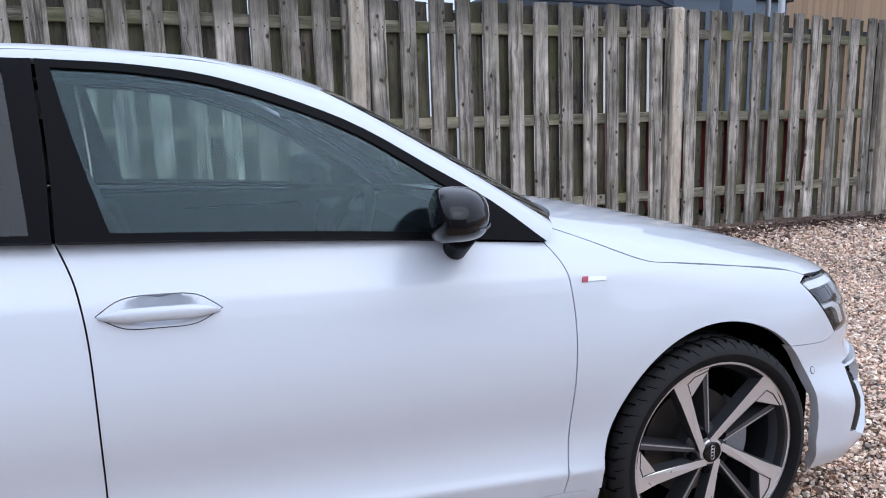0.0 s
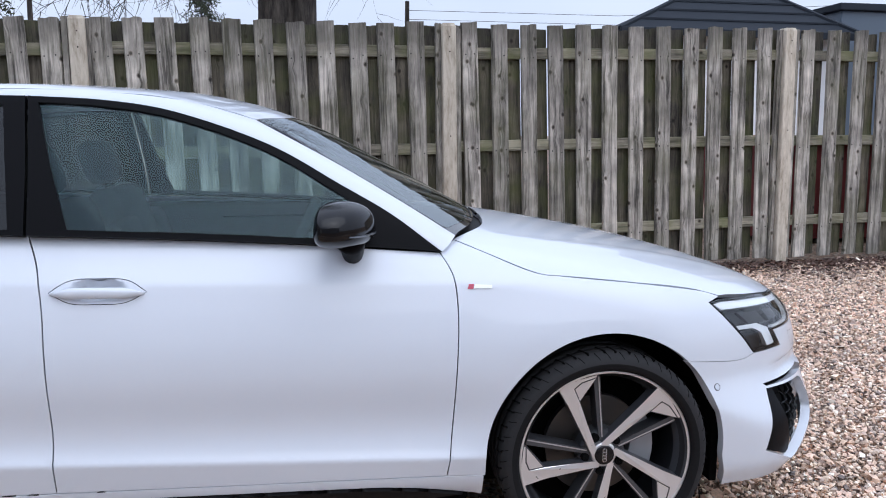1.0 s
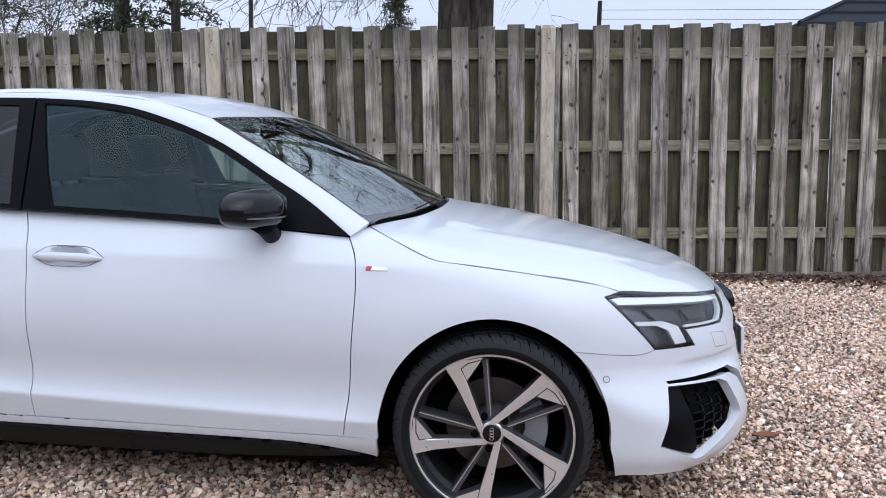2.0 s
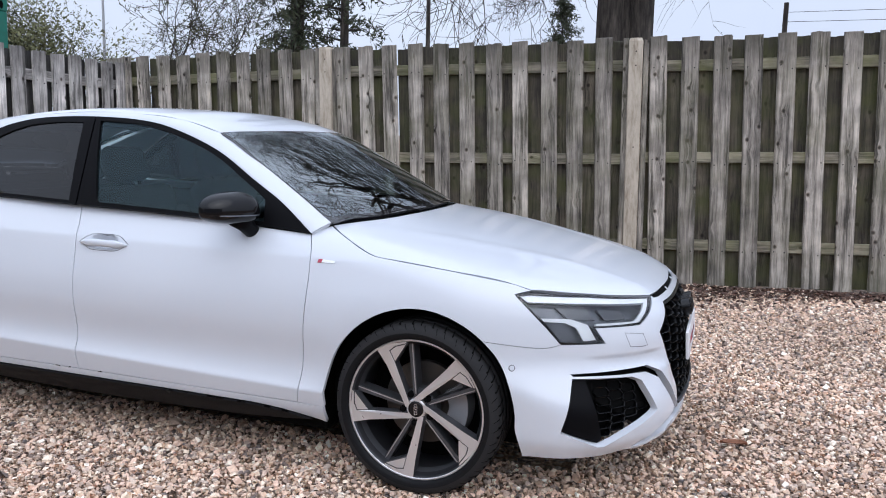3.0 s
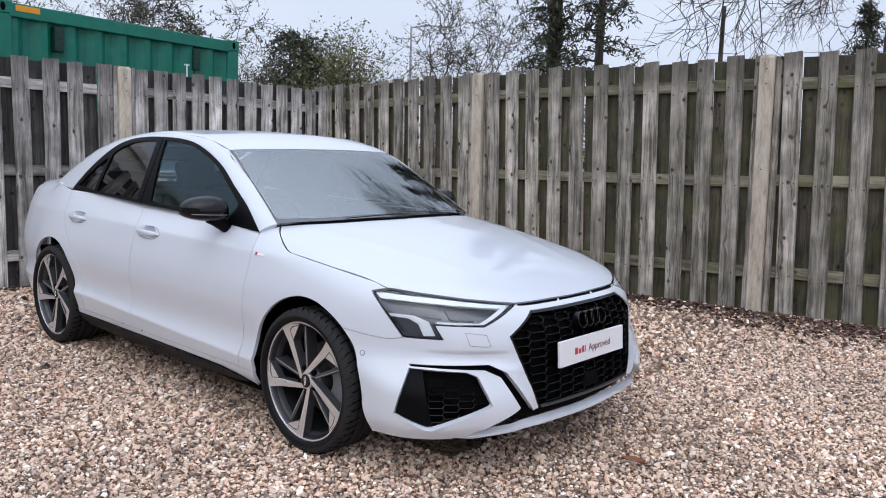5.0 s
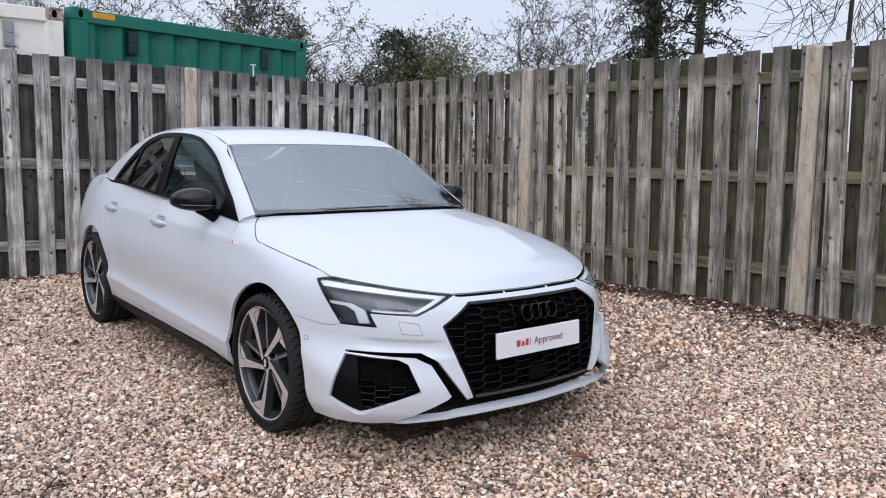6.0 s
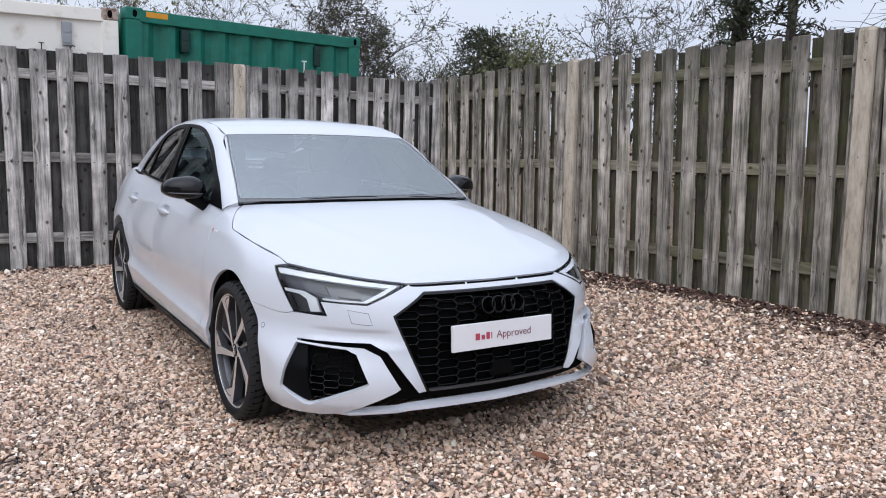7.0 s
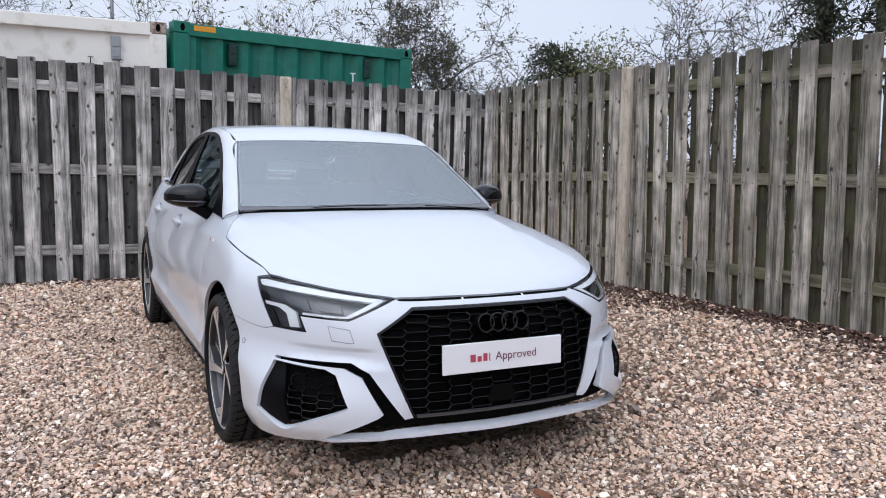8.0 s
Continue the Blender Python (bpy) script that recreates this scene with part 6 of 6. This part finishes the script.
tagged(mesh_object("paper_scrap", bm, plate_white, None, "", True), "crumpled white scrap resting on the fence rail", "litter")
chimney = tagged(new("chimney_stack"), "far white chimney stack with a terracotta pot", "chimney")
bm = bmesh.new()
block(bm, (-23.65, 17.4, 0), (-23.25, 17.8, 4.05), 0.02)
part("stack", bm, white_wall, chimney)
bm = bmesh.new()
lathe(bm, [(0.11, 4.05), (0.13, 4.1), (0.10, 4.25), (0.13, 4.4), (0.09, 4.4)], Matrix.Translation((-23.45, 17.6, 0)), 14)
part("pot", bm, rust, chimney, "terracotta pot")

# poles and a street lamp
for x, y, h in ((2.8, 34.7, 7.3), (-13.1, 33.3, 8.1)):
    bm = bmesh.new()
    tube(bm, [(x, y, 0), (x, y, h)], [0.14, 0.10], 8)
    tagged(mesh_object("telegraph_pole", bm, bark), "dark wooden telegraph pole", "pole")
bm = bmesh.new()
for z in (6.9, 6.5):
    tube(bm, [(2.8, 34.7, z), (12, 32, z - 0.35), (22, 29.5, z + 0.1)], 0.012, 4)
tagged(mesh_object("overhead_wire", bm, bark), "thin dark overhead wires between poles", "wire")
lampost = tagged(new("street_lamp"), "grey steel street lamp with a single arm", "street lamp")
bm = bmesh.new()
tube(bm, [(-25.9, 26.0, 0), (-25.9, 26.0, 7.2)], [0.09, 0.05], 8)
part("pole", bm, galvanised, lampost)
bm = bmesh.new()
tube(bm, [(-25.9, 26.0, 7.15), (-25.2, 26.4, 7.25), (-24.6, 26.7, 7.2)], 0.035, 6)
part("arm", bm, galvanised, lampost)
bm = bmesh.new()
block(bm, (-0.32, -0.1, -0.05), (0.32, 0.1, 0.05), 0.03, Matrix.Translation((-24.4, 26.8, 7.17)) @ Matrix.Rotation(radians(27), 4, "Z"))
part("lamp_head", bm, galvanised, lampost)
bm = bmesh.new()
tube(bm, [(-24.5, 0.6, 0), (-24.5, 0.6, 7.5)], [0.08, 0.05], 8)
tagged(mesh_object("steel_pole", bm, galvanised), "thin grey steel pole behind the containers", "pole")

# unseen plain wall added behind the camera: mirrored in the car, darkens its side
bm = bmesh.new()
block(bm, (-16, -11.4, -0.1), (9, -11.0, 4.2))
block(bm, (-16.3, -11.6, 4.2), (9.3, -10.7, 4.4))
tagged(mesh_object("wall_south_standin", bm, grey_wall), "unseen plain grey wall standing in for a building mirrored in the car", "wall", kind="structure")
# ---- loose stones ----
def strew(g, x0, x1, y0, y1, step):
    nx, ny = int((x1 - x0) / step), int((y1 - y0) / step)
    x, y = np.meshgrid(x0 + (np.arange(nx) + 0.5) * step, y0 + (np.arange(ny) + 0.5) * step, indexing="ij")
    return np.stack([x.ravel(), y.ravel()], 1) + g.uniform(-0.5, 0.5, (nx * ny, 2)) * step


def stones(name, label, spots, size, seed):
    g = np.random.default_rng(seed)
    corner = np.array([(x, y, z) for x in (-1, 1) for y in (-1, 1) for z in (-1, 1)], float) * 0.68
    base = np.concatenate([corner, [(0, 0, 1.05), (0, 0, -0.9)]])
    tri = np.array([t for a, b, c, d in [(0, 4, 5, 1), (1, 5, 7, 3), (3, 7, 6, 2), (2, 6, 4, 0)] for t in ((a, b, c), (a, c, d))] + [(1, 5, 8), (5, 7, 8), (7, 3, 8), (3, 1, 8), (4, 0, 9), (6, 4, 9), (2, 6, 9), (0, 2, 9)])
    n = len(spots)
    a = size * g.lognormal(0.0, 0.28, n)
    scale = np.stack([a, a * g.uniform(0.6, 0.95, n), a * g.uniform(0.45, 0.8, n)], 1)
    pts = (base[None] * g.uniform(0.8, 1.25, (n, len(base), 1)) + g.normal(0, 0.13, (n, len(base), 3))) * scale[:, None, :]
    yaw, tip = g.uniform(0, math.tau, n), g.normal(0, 0.38, (n, 2))
    c, s = np.cos(tip[:, :1]), np.sin(tip[:, :1])
    y, z = pts[..., 1] * c - pts[..., 2] * s, pts[..., 1] * s + pts[..., 2] * c
    x = pts[..., 0]
    c, s = np.cos(tip[:, 1:]), np.sin(tip[:, 1:])
    x, z = x * c + z * s, -x * s + z * c
    c, s = np.cos(yaw)[:, None], np.sin(yaw)[:, None]
    x, y = x * c - y * s, x * s + y * c
    h = ground_height(spots[:, 0], spots[:, 1]) + scale[:, 2] * g.uniform(-0.2, 0.85, n) - 0.003
    v = np.stack([x + spots[:, :1], y + spots[:, 1:], z + h[:, None]], -1).reshape(-1, 3)
    f = (tri[None] + (np.arange(n) * len(base))[:, None, None]).reshape(-1, 3)
    return tagged(new(name, raw_mesh(name, v, f, pebble, False)), label, "gravel", kind="stuff")


g = np.random.default_rng(9)
near = np.concatenate([strew(g, -2.7, 4.3, -2.7, -0.45, 0.0176), strew(g, 0.5, 4.3, -0.45, 3.9, 0.0188)])
stones("loose_gravel", "loose beige and pink gravel stones in front of the car", near, 0.0099, 1)
wide = np.concatenate([strew(g, -5.0, -2.65, -2.9, 3.3, 0.028), strew(g, -2.75, 0.56, 0.7, 3.75, 0.036), strew(g, 4.22, 7.6, 0.2, 4.2, 0.029)])
stones("loose_gravel", "loose beige gravel stones along the fences", wide, 0.0142, 2)


# ---- dead leaves blown against the fences ----
litter = leaf_material("dead_leaf", (0.03, 0.017, 0.012), (0.13, 0.065, 0.045))
n = 15000
along = np.concatenate([g.uniform(-5.0, 8.5, n), np.full(1400, -5.0) + np.abs(g.normal(0, 0.10, 1400))])
off = np.abs(g.normal(0, 0.27, n)) * (0.6 + 0.8 * (0.5 + 0.5 * np.sin(along[:n] * 2.1)))
spots = np.concatenate([np.stack([along[:n], 3.78 + SLOPE * along[:n] - 0.05 - off], 1), np.stack([along[n:], g.uniform(-3.5, 3.3, 1400)], 1)])
c3 = np.concatenate([spots, (ground_height(spots[:, 0], spots[:, 1]) + g.uniform(0.006, 0.02, len(spots)))[:, None]], 1)
a3 = g.normal(size=(len(spots), 3)) * (1, 1, 0.3)
a3 /= np.linalg.norm(a3, axis=1)[:, None]
b3 = np.cross(a3, g.normal(size=(len(spots), 3)) * 0.4 + (0, 0, 1))
b3 /= np.linalg.norm(b3, axis=1)[:, None]
size = g.uniform(0.010, 0.030, (len(spots), 1))
v4 = np.stack([c3 - a3 * size, c3 + b3 * size * 0.6, c3 + a3 * size, c3 - b3 * size * 0.6], 1).reshape(-1, 3)
tagged(new("leaf_litter", raw_mesh("leaf_litter", v4, np.arange(len(v4)).reshape(-1, 4), litter)), "dead brown leaves gathered along the fence foot", "leaves", kind="stuff")

# one curled leaf and a twig on the gravel
bm = bmesh.new()
rows = [[bm.verts.new((1.12 + 0.055 * (s - 0.5) * 2, 0.056 + w * 0.028 * math.sin(math.pi * (0.08 + 0.84 * s)), 0.02 + 0.012 * abs(w) + 0.008 * s)) for w in (-1, 0, 1)] for s in np.linspace(0, 1, 7)]
for u, w in zip(rows, rows[1:]):
    for k in range(2):
        bm.faces.new((u[k], u[k + 1], w[k + 1], w[k]))
tagged(mesh_object("fallen_leaf", bm, material("brown_leaf", (0.22, 0.09, 0.045), 0.7)), "curled brown leaf lying on the gravel", "leaf")
bm = bmesh.new()
tube(bm, [(0.05, -1.79, 0.016), (0.10, -1.815, 0.03), (0.15, -1.85, 0.024), (0.20, -1.87, 0.034), (0.225, -1.90, 0.018)], [0.003, 0.004, 0.004, 0.003, 0.002], 6)
tube(bm, [(0.15, -1.85, 0.024), (0.17, -1.80, 0.035), (0.19, -1.785, 0.02)], [0.003, 0.0025, 0.0015], 5)
tagged(mesh_object("fallen_twig", bm, bark), "thin dark twig lying on the gravel", "twig")
